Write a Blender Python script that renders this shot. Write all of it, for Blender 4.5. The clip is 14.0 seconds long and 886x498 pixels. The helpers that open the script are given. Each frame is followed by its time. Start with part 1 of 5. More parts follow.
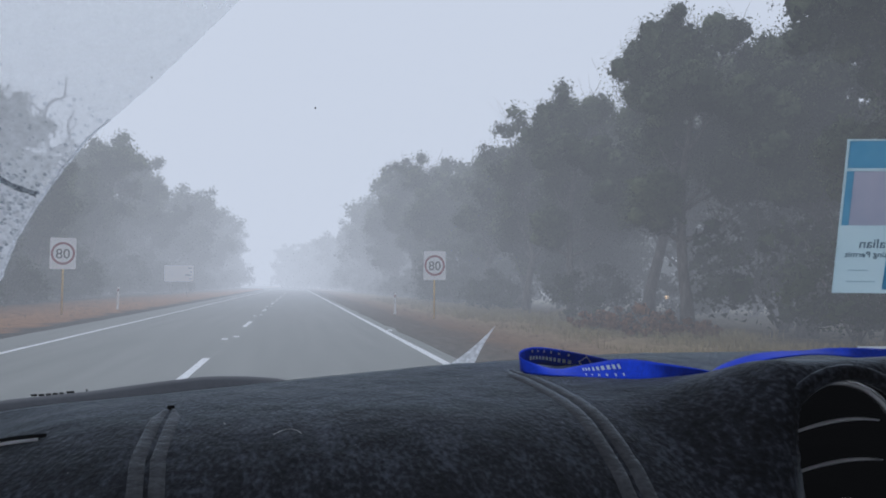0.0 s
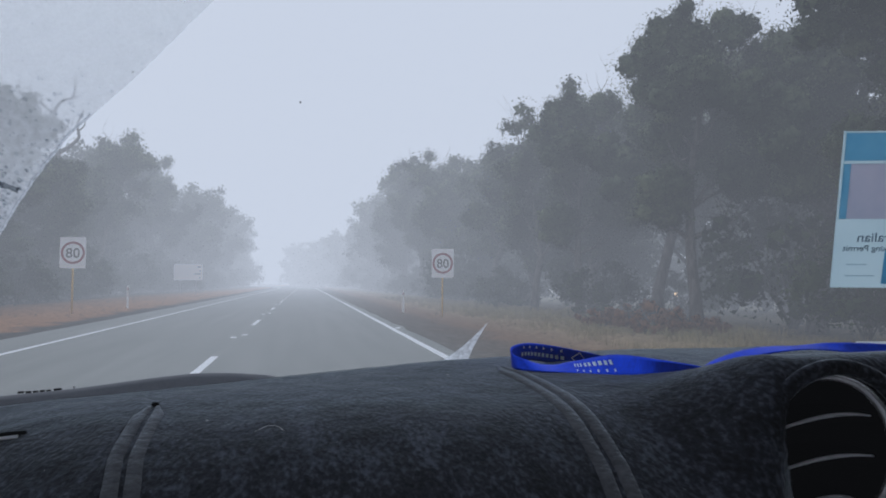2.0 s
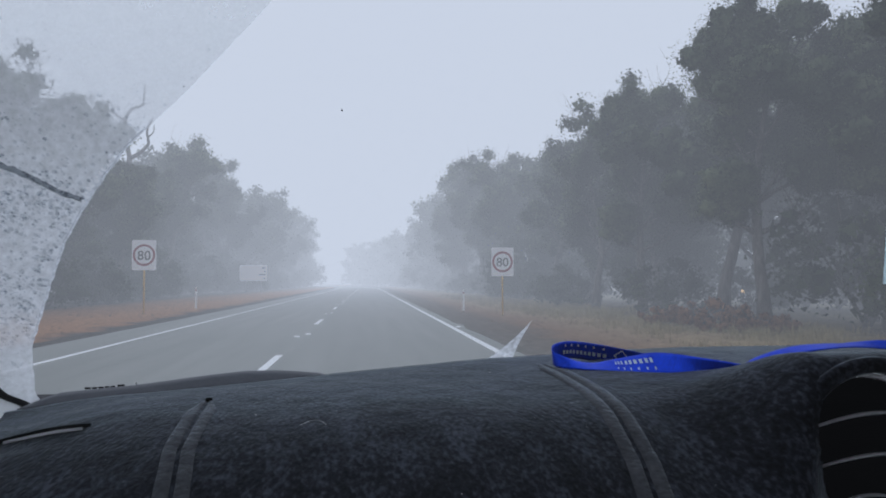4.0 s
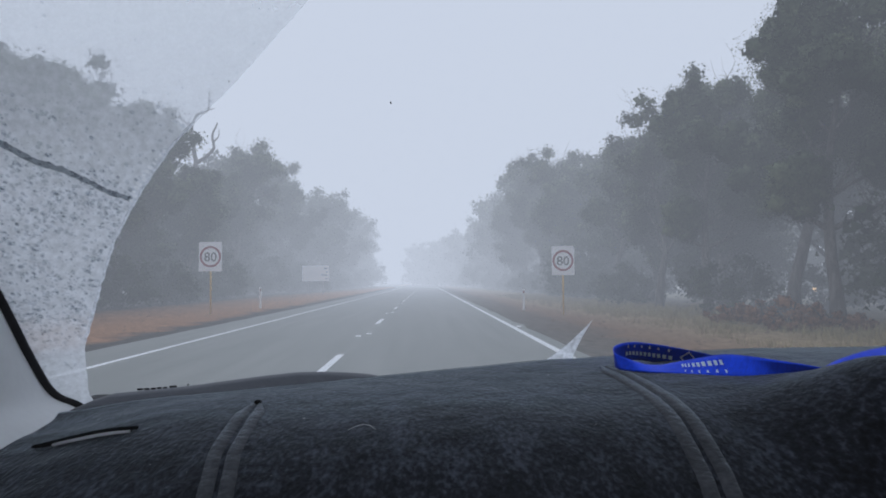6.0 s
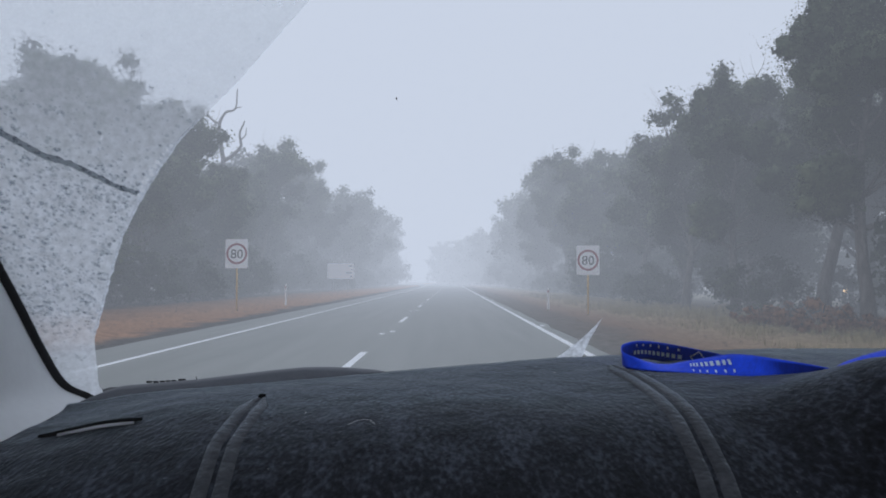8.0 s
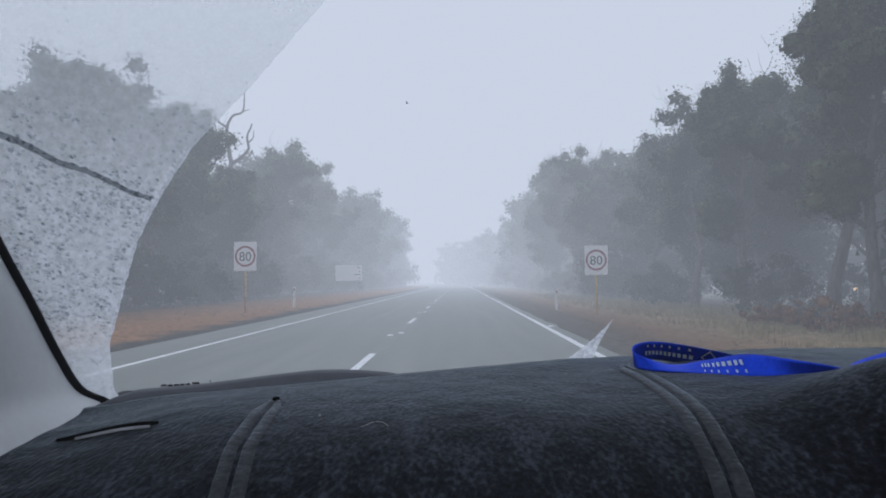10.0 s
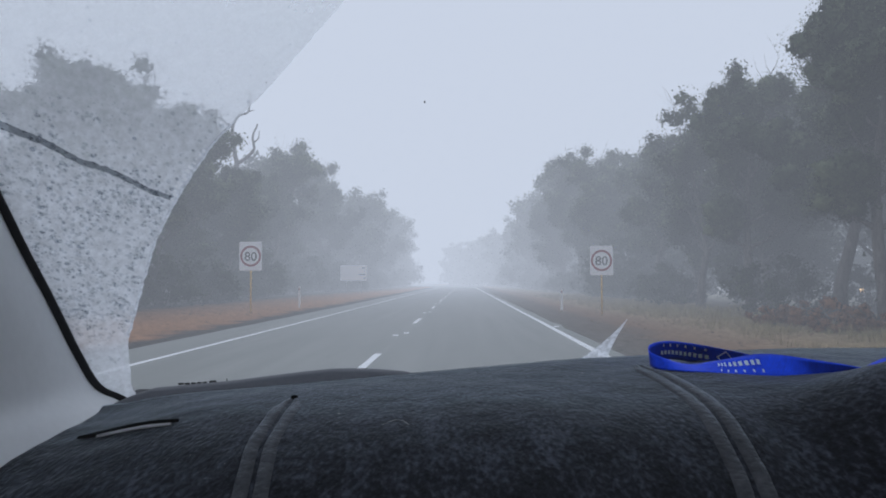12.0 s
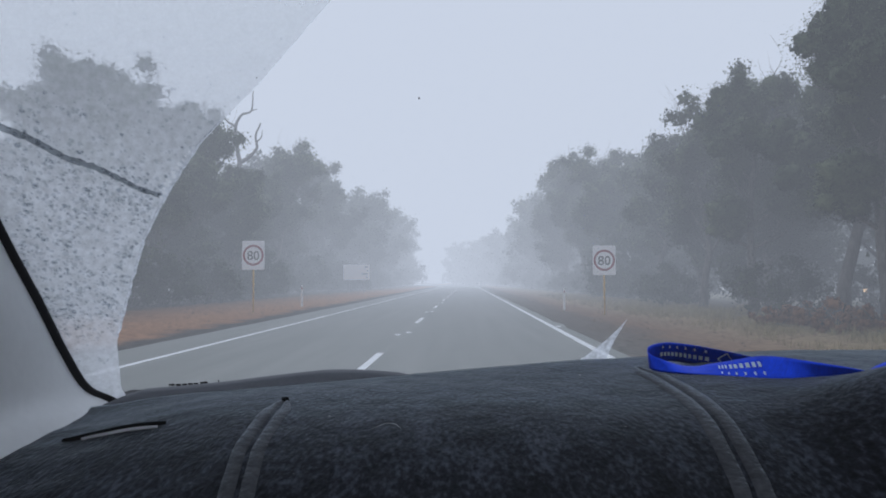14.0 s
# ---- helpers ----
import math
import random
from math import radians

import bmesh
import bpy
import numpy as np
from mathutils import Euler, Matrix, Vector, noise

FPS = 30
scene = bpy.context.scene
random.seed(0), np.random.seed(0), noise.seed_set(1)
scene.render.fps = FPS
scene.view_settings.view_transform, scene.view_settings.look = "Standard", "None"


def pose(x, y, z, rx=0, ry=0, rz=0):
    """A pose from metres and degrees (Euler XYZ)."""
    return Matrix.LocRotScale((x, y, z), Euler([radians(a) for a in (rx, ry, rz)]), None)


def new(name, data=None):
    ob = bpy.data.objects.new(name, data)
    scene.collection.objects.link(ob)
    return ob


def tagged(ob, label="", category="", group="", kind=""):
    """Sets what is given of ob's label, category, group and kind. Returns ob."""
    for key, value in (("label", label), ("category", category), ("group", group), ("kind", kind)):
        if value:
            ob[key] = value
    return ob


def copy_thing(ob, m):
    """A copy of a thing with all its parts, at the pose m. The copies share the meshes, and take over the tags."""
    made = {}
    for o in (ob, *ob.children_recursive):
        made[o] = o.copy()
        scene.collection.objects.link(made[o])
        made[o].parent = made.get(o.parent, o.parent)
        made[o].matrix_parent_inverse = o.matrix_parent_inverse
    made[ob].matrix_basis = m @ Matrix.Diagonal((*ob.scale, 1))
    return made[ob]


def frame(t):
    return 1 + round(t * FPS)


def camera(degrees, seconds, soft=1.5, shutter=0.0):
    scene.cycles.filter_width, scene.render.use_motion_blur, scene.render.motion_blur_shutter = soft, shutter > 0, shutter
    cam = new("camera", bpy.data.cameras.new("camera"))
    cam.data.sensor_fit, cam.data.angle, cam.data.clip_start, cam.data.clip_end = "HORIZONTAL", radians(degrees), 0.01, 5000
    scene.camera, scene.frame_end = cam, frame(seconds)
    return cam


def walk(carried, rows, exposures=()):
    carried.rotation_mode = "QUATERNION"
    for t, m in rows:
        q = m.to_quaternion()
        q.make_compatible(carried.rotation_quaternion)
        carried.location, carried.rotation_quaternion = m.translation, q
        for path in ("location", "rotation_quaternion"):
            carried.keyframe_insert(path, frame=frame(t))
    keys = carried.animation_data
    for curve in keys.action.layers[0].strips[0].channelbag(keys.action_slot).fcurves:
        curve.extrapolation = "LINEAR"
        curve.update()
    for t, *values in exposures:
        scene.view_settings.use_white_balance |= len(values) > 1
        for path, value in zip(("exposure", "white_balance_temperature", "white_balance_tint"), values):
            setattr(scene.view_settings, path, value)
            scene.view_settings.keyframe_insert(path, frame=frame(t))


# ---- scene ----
# Fog-bound dual carriageway seen from inside a small car that stands in its outer lane.
# x to the right, y along the road, z up; the road surface is z = 0.
cam = camera(60.0, 14.0, soft=1.9)
ROWS = [  # seconds, x, y, z, yaw, pitch, roll
    (0.0, 0.0000, -0.0000, 1.1800, -10.840, 2.704, -0.486),
    (0.5, -0.0028, 0.0038, 1.1795, -11.103, 2.528, -0.485),
    (1.0, -0.0388, 0.0177, 1.1704, -10.805, 2.757, -0.410),
    (1.5, 0.0107, -0.0003, 1.1771, -10.663, 2.654, -0.380),
    (2.0, 0.0205, 0.0036, 1.1778, -10.197, 2.537, -0.276),
    (2.5, 0.0337, 0.0015, 1.1775, -9.428, 2.452, -0.265),
    (3.0, 0.0545, -0.0043, 1.1779, -8.506, 2.645, -0.370),
    (3.5, 0.0526, -0.0189, 1.1778, -7.215, 2.483, -0.258),
    (4.0, 0.0374, -0.0184, 1.1789, -5.694, 2.442, 0.173),
    (6.5, 0.0533, 0.0147, 1.1770, -0.489, 2.404, 0.054),
    (7.0, 0.0726, 0.0101, 1.1759, 0.004, 2.345, -0.363),
    (7.5, 0.0895, -0.0099, 1.1766, 0.213, 2.326, -0.229),
    (8.0, 0.0637, 0.0126, 1.1756, 0.610, 2.338, 0.006),
    (8.5, 0.0541, 0.0212, 1.1744, 0.902, 2.424, -0.001),
    (11.0, 0.0641, 0.0014, 1.1784, 1.295, 2.404, 0.592),
    (11.5, 0.0482, 0.0078, 1.1755, 1.477, 2.515, 0.400),
    (12.0, 0.0490, 0.0066, 1.1760, 1.563, 2.431, 0.331),
    (12.5, 0.0543, 0.0089, 1.1779, 1.647, 2.529, 0.491),
    (13.0, 0.0668, 0.0095, 1.1764, 1.764, 2.550, 0.611),
    (13.5, 0.0468, 0.0205, 1.1736, 1.834, 2.524, 0.324),
    (14.0, 0.0560, 0.0209, 1.1764, 1.763, 2.392, 0.211),
]
walk(cam, [(t, pose(x, y, z, 90 + pitch, roll, yaw)) for t, x, y, z, yaw, pitch, roll in ROWS],
     exposures=[(0.0, 0.0), (14.0, 0.0)])

# ---- world: thick morning fog that glows by itself, in place of scattered daylight ----
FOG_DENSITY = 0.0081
FOG_GLOW = (0.620, 0.677, 0.812)
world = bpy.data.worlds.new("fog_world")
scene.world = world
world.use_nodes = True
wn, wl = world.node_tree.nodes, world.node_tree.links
for n in list(wn):
    wn.remove(n)
w_out = wn.new("ShaderNodeOutputWorld")
w_sky = wn.new("ShaderNodeTexSky")
w_sky.sky_type = "NISHITA"
w_sky.sun_disc = False
w_sky.sun_elevation, w_sky.sun_rotation = radians(25), radians(40)
w_bg = wn.new("ShaderNodeBackground")
w_bg.inputs["Strength"].default_value = 0.1
wl.new(w_sky.outputs["Color"], w_bg.inputs["Color"])
wl.new(w_bg.outputs["Background"], w_out.inputs["Surface"])
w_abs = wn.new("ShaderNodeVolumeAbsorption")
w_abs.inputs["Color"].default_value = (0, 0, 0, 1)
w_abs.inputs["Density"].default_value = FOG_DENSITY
# The fog's own emission stands in for daylight scattered inside it
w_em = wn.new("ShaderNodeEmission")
w_em.inputs["Color"].default_value = (*FOG_GLOW, 1)
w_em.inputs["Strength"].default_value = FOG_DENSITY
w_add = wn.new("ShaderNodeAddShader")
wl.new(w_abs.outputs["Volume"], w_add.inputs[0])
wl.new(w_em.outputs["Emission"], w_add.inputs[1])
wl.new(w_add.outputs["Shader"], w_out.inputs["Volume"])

# ---- materials ----


def material(name, colours, scale=5.0, rough=0.7, bump=0.2, bump_scale=None, metal=0.0, detail=6.0, stretch=(1, 1, 1), island=0.0, spec=0.5, thin=0.0):
    """Noise-varied surface between the colours; bump is relief in the noise's own scale; island varies loose pieces."""
    m = bpy.data.materials.new(name)
    m.use_nodes = True
    nt = m.node_tree
    b = nt.nodes["Principled BSDF"]
    b.inputs["Roughness"].default_value = rough
    b.inputs["Metallic"].default_value = metal
    b.inputs["Specular IOR Level"].default_value = spec
    tc = nt.nodes.new("ShaderNodeTexCoord")
    mp = nt.nodes.new("ShaderNodeMapping")
    mp.inputs["Scale"].default_value = stretch
    nt.links.new(tc.outputs["Object"], mp.inputs["Vector"])
    n1 = nt.nodes.new("ShaderNodeTexNoise")
    n1.inputs["Scale"].default_value = scale
    n1.inputs["Detail"].default_value = detail
    n2 = nt.nodes.new("ShaderNodeTexNoise")
    n2.inputs["Scale"].default_value = scale * 0.13
    n2.inputs["Detail"].default_value = 3
    mix = nt.nodes.new("ShaderNodeMath")
    mix.operation = "MULTIPLY_ADD"
    mix.inputs[1].default_value = 0.6
    half = nt.nodes.new("ShaderNodeMath")
    half.operation = "MULTIPLY"
    half.inputs[1].default_value = 0.4
    for n in (n1, n2):
        nt.links.new(mp.outputs["Vector"], n.inputs["Vector"])
    nt.links.new(n2.outputs["Fac"], half.inputs[0])
    nt.links.new(n1.outputs["Fac"], mix.inputs[0])
    nt.links.new(half.outputs[0], mix.inputs[2])
    ramp = nt.nodes.new("ShaderNodeValToRGB")
    ramp.color_ramp.elements[0].position, ramp.color_ramp.elements[1].position = 0.32, 0.68
    ramp.color_ramp.elements[0].color = (*colours[0], 1)
    ramp.color_ramp.elements[1].color = (*colours[-1], 1)
    for i, c in enumerate(colours[1:-1]):
        e = ramp.color_ramp.elements.new(0.32 + 0.36 * (i + 1) / (len(colours) - 1))
        e.color = (*c, 1)
    nt.links.new(mix.outputs[0], ramp.inputs["Fac"])
    colour = ramp.outputs["Color"]
    if island:
        geo = nt.nodes.new("ShaderNodeNewGeometry")
        info = nt.nodes.new("ShaderNodeObjectInfo")
        addn = nt.nodes.new("ShaderNodeMath")
        addn.operation = "ADD"
        nt.links.new(geo.outputs["Random Per Island"], addn.inputs[0])
        nt.links.new(info.outputs["Random"], addn.inputs[1])
        rng = nt.nodes.new("ShaderNodeMapRange")
        rng.inputs["From Max"].default_value = 2.0
        rng.inputs["To Min"].default_value, rng.inputs["To Max"].default_value = 1 - island, 1 + island
        nt.links.new(addn.outputs[0], rng.inputs["Value"])
        hsv = nt.nodes.new("ShaderNodeHueSaturation")
        nt.links.new(rng.outputs["Result"], hsv.inputs["Value"])
        nt.links.new(colour, hsv.inputs["Color"])
        colour = hsv.outputs["Color"]
    nt.links.new(colour, b.inputs["Base Color"])
    if bump:
        bn = nt.nodes.new("ShaderNodeBump")
        bn.inputs["Strength"].default_value = bump
        bn.inputs["Distance"].default_value = 0.3 / scale
        src = n1
        if bump_scale:
            src = nt.nodes.new("ShaderNodeTexNoise")
            src.inputs["Scale"].default_value = bump_scale
            src.inputs["Detail"].default_value = 5
            nt.links.new(mp.outputs["Vector"], src.inputs["Vector"])
            bn.inputs["Distance"].default_value = 0.3 / bump_scale
        nt.links.new(src.outputs["Fac"], bn.inputs["Height"])
        nt.links.new(bn.outputs["Normal"], b.inputs["Normal"])
    if thin:
        tl = nt.nodes.new("ShaderNodeBsdfTranslucent")
        nt.links.new(colour, tl.inputs["Color"])
        mx = nt.nodes.new("ShaderNodeMixShader")
        mx.inputs["Fac"].default_value = thin
        nt.links.new(b.outputs[0], mx.inputs[1])
        nt.links.new(tl.outputs[0], mx.inputs[2])
        nt.links.new(mx.outputs[0], nt.nodes["Material Output"].inputs["Surface"])
    return m


ASPHALT = material("asphalt", [(0.225, 0.232, 0.216), (0.262, 0.269, 0.250), (0.305, 0.310, 0.290)], 3.2, 0.55, 0.3, 70, stretch=(1, 0.05, 1))
PAINT = material("road_paint", [(0.90, 0.91, 0.91), (0.96, 0.96, 0.96)], 14, 0.6, 0.3)
REFLECTOR = material("reflector_plastic", [(0.93, 0.93, 0.94), (0.97, 0.97, 0.97)], 20, 0.3, 0.1)
BARK = material("bark", [(0.05, 0.043, 0.037), (0.11, 0.098, 0.085), (0.2, 0.185, 0.165)], 5, 0.9, 0.8, stretch=(1, 1, 0.25))
DEADWOOD = material("dead_wood", [(0.09, 0.082, 0.075), (0.17, 0.16, 0.15)], 6, 0.9, 0.6, stretch=(1, 1, 0.25))
LEAF = material("lit_shaded_eucalypt_leaves", [(0.016, 0.026, 0.010), (0.074, 0.098, 0.048), (0.170, 0.200, 0.105)], 0.75, 0.6, 0, island=0.12, spec=0.25, thin=0.25, detail=3.0)
# Tight ramp paints lit and shaded crown masses as clump-sized leaf patches
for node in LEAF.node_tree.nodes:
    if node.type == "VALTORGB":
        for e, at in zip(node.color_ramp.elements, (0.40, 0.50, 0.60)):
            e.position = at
SHRUB = material("shrub_leaves", [(0.020, 0.032, 0.013), (0.050, 0.070, 0.028), (0.100, 0.124, 0.050)], 0.8, 0.65, 0, island=0.15, spec=0.25, thin=0.3)
BRACKEN = material("dry_bracken", [(0.20, 0.098, 0.050), (0.32, 0.170, 0.090)], 3, 0.8, 0, island=0.3, thin=0.25)
DRYGRASS = material("dry_grass", [(0.22, 0.17, 0.085), (0.34, 0.28, 0.15)], 2, 0.8, 0, island=0.35)
LITTER = material("twigs_and_stones", [(0.14, 0.085, 0.05), (0.26, 0.19, 0.13)], 3, 0.9, 0, island=0.4)
FELT = material("charcoal_felt", [(0.0040, 0.0046, 0.0066), (0.0165, 0.0189, 0.0262), (0.072, 0.081, 0.106)], 250, 0.9, 0.9, 290, spec=0.07, detail=3.0, stretch=(1.1, 0.46, 1))
for node in FELT.node_tree.nodes:
    if node.type == "VALTORGB":
        for e, at in zip(node.color_ramp.elements, (0.37, 0.50, 0.66)):
            e.position = at


def add_fuzz(m, scale):
    """Pale fibre ends that catch the light at a slant, in small uneven tufts."""
    nt = m.node_tree
    b = nt.nodes["Principled BSDF"]
    n = nt.nodes.new("ShaderNodeTexNoise")
    n.inputs["Scale"].default_value, n.inputs["Detail"].default_value = scale, 4.0
    tc = nt.nodes.new("ShaderNodeTexCoord")
    nap = nt.nodes.new("ShaderNodeMapping")
    nap.inputs["Scale"].default_value = (1.1, 0.46, 1)
    nt.links.new(tc.outputs["Object"], nap.inputs["Vector"])
    nt.links.new(nap.outputs["Vector"], n.inputs["Vector"])
    r = nt.nodes.new("ShaderNodeMapRange")
    r.inputs["From Min"].default_value, r.inputs["From Max"].default_value = 0.36, 0.54
    r.inputs["To Min"].default_value, r.inputs["To Max"].default_value = 0.75, 1.0
    nt.links.new(n.outputs["Fac"], r.inputs["Value"])
    nt.links.new(r.outputs["Result"], b.inputs["Sheen Weight"])
    b.inputs["Sheen Roughness"].default_value = 0.275
    b.inputs["Sheen Tint"].default_value = (0.80, 0.91, 1.0, 1)


add_fuzz(FELT, 280)
FELT_SEAM = material("pressed_felt_binding", [(0.036, 0.038, 0.044), (0.100, 0.104, 0.116)], 200, 0.85, 0.6, spec=0.15)
add_fuzz(FELT_SEAM, 260)
DASH = material("dash_plastic", [(0.066, 0.073, 0.088), (0.086, 0.094, 0.111)], 300, 0.6, 0.3)
# Pushed near zero: shade inside vent and slot is put into the colour
BLACK = material("shade_black_plastic", [(0.0012, 0.0012, 0.0014), (0.002, 0.002, 0.0023)], 80, 0.9, 0.0, spec=0.0)
RUBBER = material("black_rubber", [(0.006, 0.006, 0.007), (0.012, 0.012, 0.013)], 90, 0.7, 0.1, spec=0.15)
TRIM = material("grey_trim", [(0.83, 0.84, 0.84), (0.88, 0.89, 0.89)], 120, 0.42, 0.06)
# Unseen cloths: their tones set how much light bounces about the cabin
ROOFCLOTH = material("roof_cloth", [(0.26, 0.26, 0.26), (0.32, 0.32, 0.315)], 200, 0.9, 0.3)
SEATCLOTH = material("seat_cloth", [(0.03, 0.03, 0.034), (0.05, 0.05, 0.055)], 120, 0.9, 0.4)
CHROME = material("satin_silver", [(0.90, 0.91, 0.92), (0.95, 0.95, 0.96)], 60, 0.24, 0.02, metal=0.85)
VANE_LIT = material("lit_vane_edge", [(0.55, 0.56, 0.58), (0.66, 0.67, 0.69)], 90, 0.4, 0.05)
GREYVANE = material("grey_plastic_vane", [(0.27, 0.275, 0.285), (0.34, 0.345, 0.355)], 90, 0.45, 0.1)
BODY = material("white_car_paint", [(0.62, 0.63, 0.64), (0.68, 0.69, 0.70)], 3, 0.3, 0)
TYRE = material("tyre_rubber", [(0.015, 0.015, 0.015), (0.03, 0.03, 0.03)], 30, 0.85, 0.4)
BLUE = material("blue_satin_ribbon", [(0.004, 0.042, 0.56), (0.008, 0.080, 0.88)], 400, 0.42, 0.25, stretch=(1, 1, 0.3), spec=0.2, metal=0.6)
WHITEPRINT = material("white_print", [(0.72, 0.86, 1.0), (0.76, 0.89, 1.0)], 300, 0.6, 0)
PAPER = material("white_paper", [(0.75, 0.76, 0.78), (0.84, 0.85, 0.86)], 30, 0.7, 0.05)
SIGNWHITE = material("sign_white", [(0.84, 0.83, 0.84), (0.90, 0.89, 0.90)], 6, 0.45, 0.05)
SIGNRED = material("sign_red", [(0.24, 0.03, 0.045), (0.30, 0.045, 0.06)], 6, 0.45, 0.05)
SIGNBLACK = material("sign_black", [(0.015, 0.015, 0.015), (0.03, 0.03, 0.03)], 6, 0.5, 0)
POSTYELLOW = material("yellow_post", [(0.55, 0.34, 0.09), (0.66, 0.44, 0.15)], 9, 0.55, 0.1)
POSTWHITE = material("white_post", [(0.80, 0.80, 0.79), (0.88, 0.88, 0.87)], 9, 0.55, 0.1)
PERMITBLUE = material("permit_blue", [(0.24, 0.54, 0.72), (0.30, 0.60, 0.76)], 40, 0.45, 0, thin=0.75)
PERMITSKY = material("permit_sky_blue", [(0.34, 0.60, 0.74), (0.42, 0.66, 0.78)], 40, 0.45, 0, thin=0.92)
PERMITPALE = material("permit_pale_blue", [(0.77, 0.88, 0.91), (0.81, 0.91, 0.93)], 25, 0.45, 0, thin=0.92)
PERMITGREY = material("permit_photo_panel", [(0.62, 0.64, 0.71), (0.72, 0.71, 0.77)], 30, 0.5, 0, thin=0.92)
PERMITINK = material("permit_ink", [(0.20, 0.30, 0.38), (0.25, 0.35, 0.44)], 30, 0.5, 0)
LINT = material("pale_lint", [(0.6, 0.6, 0.6), (0.75, 0.75, 0.75)], 300, 0.8, 0)


def glassy(name, share, rough, tint=(1, 1, 1), veil=None, fade=None):
    """A thin clear sheet: see-through, with a Fresnel-driven gloss, and a share of pale film that noise breaks up."""
    m = bpy.data.materials.new(name)
    m.use_nodes = True
    nt = m.node_tree
    nt.nodes.remove(nt.nodes["Principled BSDF"])
    out = nt.nodes["Material Output"]
    tr = nt.nodes.new("ShaderNodeBsdfTransparent")
    tr.inputs["Color"].default_value = (*tint, 1)
    gl = nt.nodes.new("ShaderNodeBsdfGlossy")
    gl.inputs["Roughness"].default_value = rough
    fr = nt.nodes.new("ShaderNodeFresnel")
    fr.inputs["IOR"].default_value = 1.3
    k = nt.nodes.new("ShaderNodeMath")
    k.operation = "MULTIPLY"
    k.inputs[1].default_value = share
    mx = nt.nodes.new("ShaderNodeMixShader")
    nt.links.new(fr.outputs["Fac"], k.inputs[0])
    nt.links.new(k.outputs[0], mx.inputs["Fac"])
    nt.links.new(tr.outputs[0], mx.inputs[1])
    nt.links.new(gl.outputs[0], mx.inputs[2])
    last = mx.outputs[0]
    if veil:
        low, high, scale, colour = veil
        tc = nt.nodes.new("ShaderNodeTexCoord")
        n = nt.nodes.new("ShaderNodeTexNoise")
        n.inputs["Scale"].default_value = scale
        n.inputs["Detail"].default_value = 8
        n.inputs["Roughness"].default_value = 0.65
        nt.links.new(tc.outputs["Object"], n.inputs["Vector"])
        rg = nt.nodes.new("ShaderNodeMapRange")
        rg.inputs["From Min"].default_value, rg.inputs["From Max"].default_value = 0.3, 0.7
        rg.inputs["To Min"].default_value, rg.inputs["To Max"].default_value = low, high
        nt.links.new(n.outputs["Fac"], rg.inputs["Value"])
        tl = nt.nodes.new("ShaderNodeBsdfTranslucent")
        tl.inputs["Color"].default_value = (*colour, 1)
        m2 = nt.nodes.new("ShaderNodeMixShader")
        nt.links.new(rg.outputs["Result"], m2.inputs["Fac"])
        nt.links.new(last, m2.inputs[1])
        nt.links.new(tl.outputs[0], m2.inputs[2])
        if fade:
            sp = nt.nodes.new("ShaderNodeSeparateXYZ")
            nt.links.new(tc.outputs["Object"], sp.inputs[0])
            zr = nt.nodes.new("ShaderNodeMapRange")
            zr.inputs["From Min"].default_value, zr.inputs["From Max"].default_value = fade
            zr.inputs["To Min"].default_value, zr.inputs["To Max"].default_value = 1.0, 0.42
            nt.links.new(sp.outputs["Z"], zr.inputs["Value"])
            mu = nt.nodes.new("ShaderNodeMath")
            mu.operation = "MULTIPLY"
            nt.links.new(zr.outputs["Result"], mu.inputs[0])
            nt.links.new(rg.outputs["Result"], mu.inputs[1])
            nt.links.new(mu.outputs[0], m2.inputs["Fac"])
        last = m2.outputs[0]
    nt.links.new(last, out.inputs["Surface"])
    return m


GLASS = glassy("windscreen_glass", 0.05, 0.02, (0.97, 0.98, 0.98))
FILM = glassy("wet_film", 0.3, 0.15, (0.96, 0.97, 0.97), veil=(0.52, 0.84, 150, (0.93, 0.95, 0.98)), fade=(1.25, 1.40))
# Grey tint stands in for the dark scene a drop refracts
DROP = glassy("dark_refraction_drop", 0.8, 0.1, (0.76, 0.78, 0.80))
# For the unseen rear window, dark to keep light off the dash front
TINTED = glassy("cabin_dimming_glass", 0.05, 0.02, (0.22, 0.23, 0.23))
DRIP = glassy("dirty_water_trail", 0.5, 0.2, (0.34, 0.36, 0.38))

# ---- building helpers ----


def link_mesh(name, verts, faces, mat, parent=None, smooth=False, label=""):
    me = bpy.data.meshes.new(name)
    me.from_pydata([tuple(v) for v in verts], [], [tuple(q) for q in faces])
    me.update()
    if mat:
        me.materials.append(mat)
    if smooth:
        me.polygons.foreach_set("use_smooth", [True] * len(me.polygons))
    ob = new(name, me)
    if parent:
        ob.parent = parent
    if label:
        ob["label"] = label
    return ob


def part(name, bm, mat, parent, label="", smooth=False):
    """Links a bmesh as one mesh object under a thing."""
    me = bpy.data.meshes.new(name)
    bm.normal_update()
    bm.to_mesh(me)
    bm.free()
    if mat:
        me.materials.append(mat)
    if smooth:
        me.polygons.foreach_set("use_smooth", [True] * len(me.polygons))
    ob = new(name, me)
    if parent:
        ob.parent = parent
    if label:
        ob["label"] = label
    return ob


def empty(name, loc=(0, 0, 0)):
    ob = new(name)
    ob.location = loc
    return ob


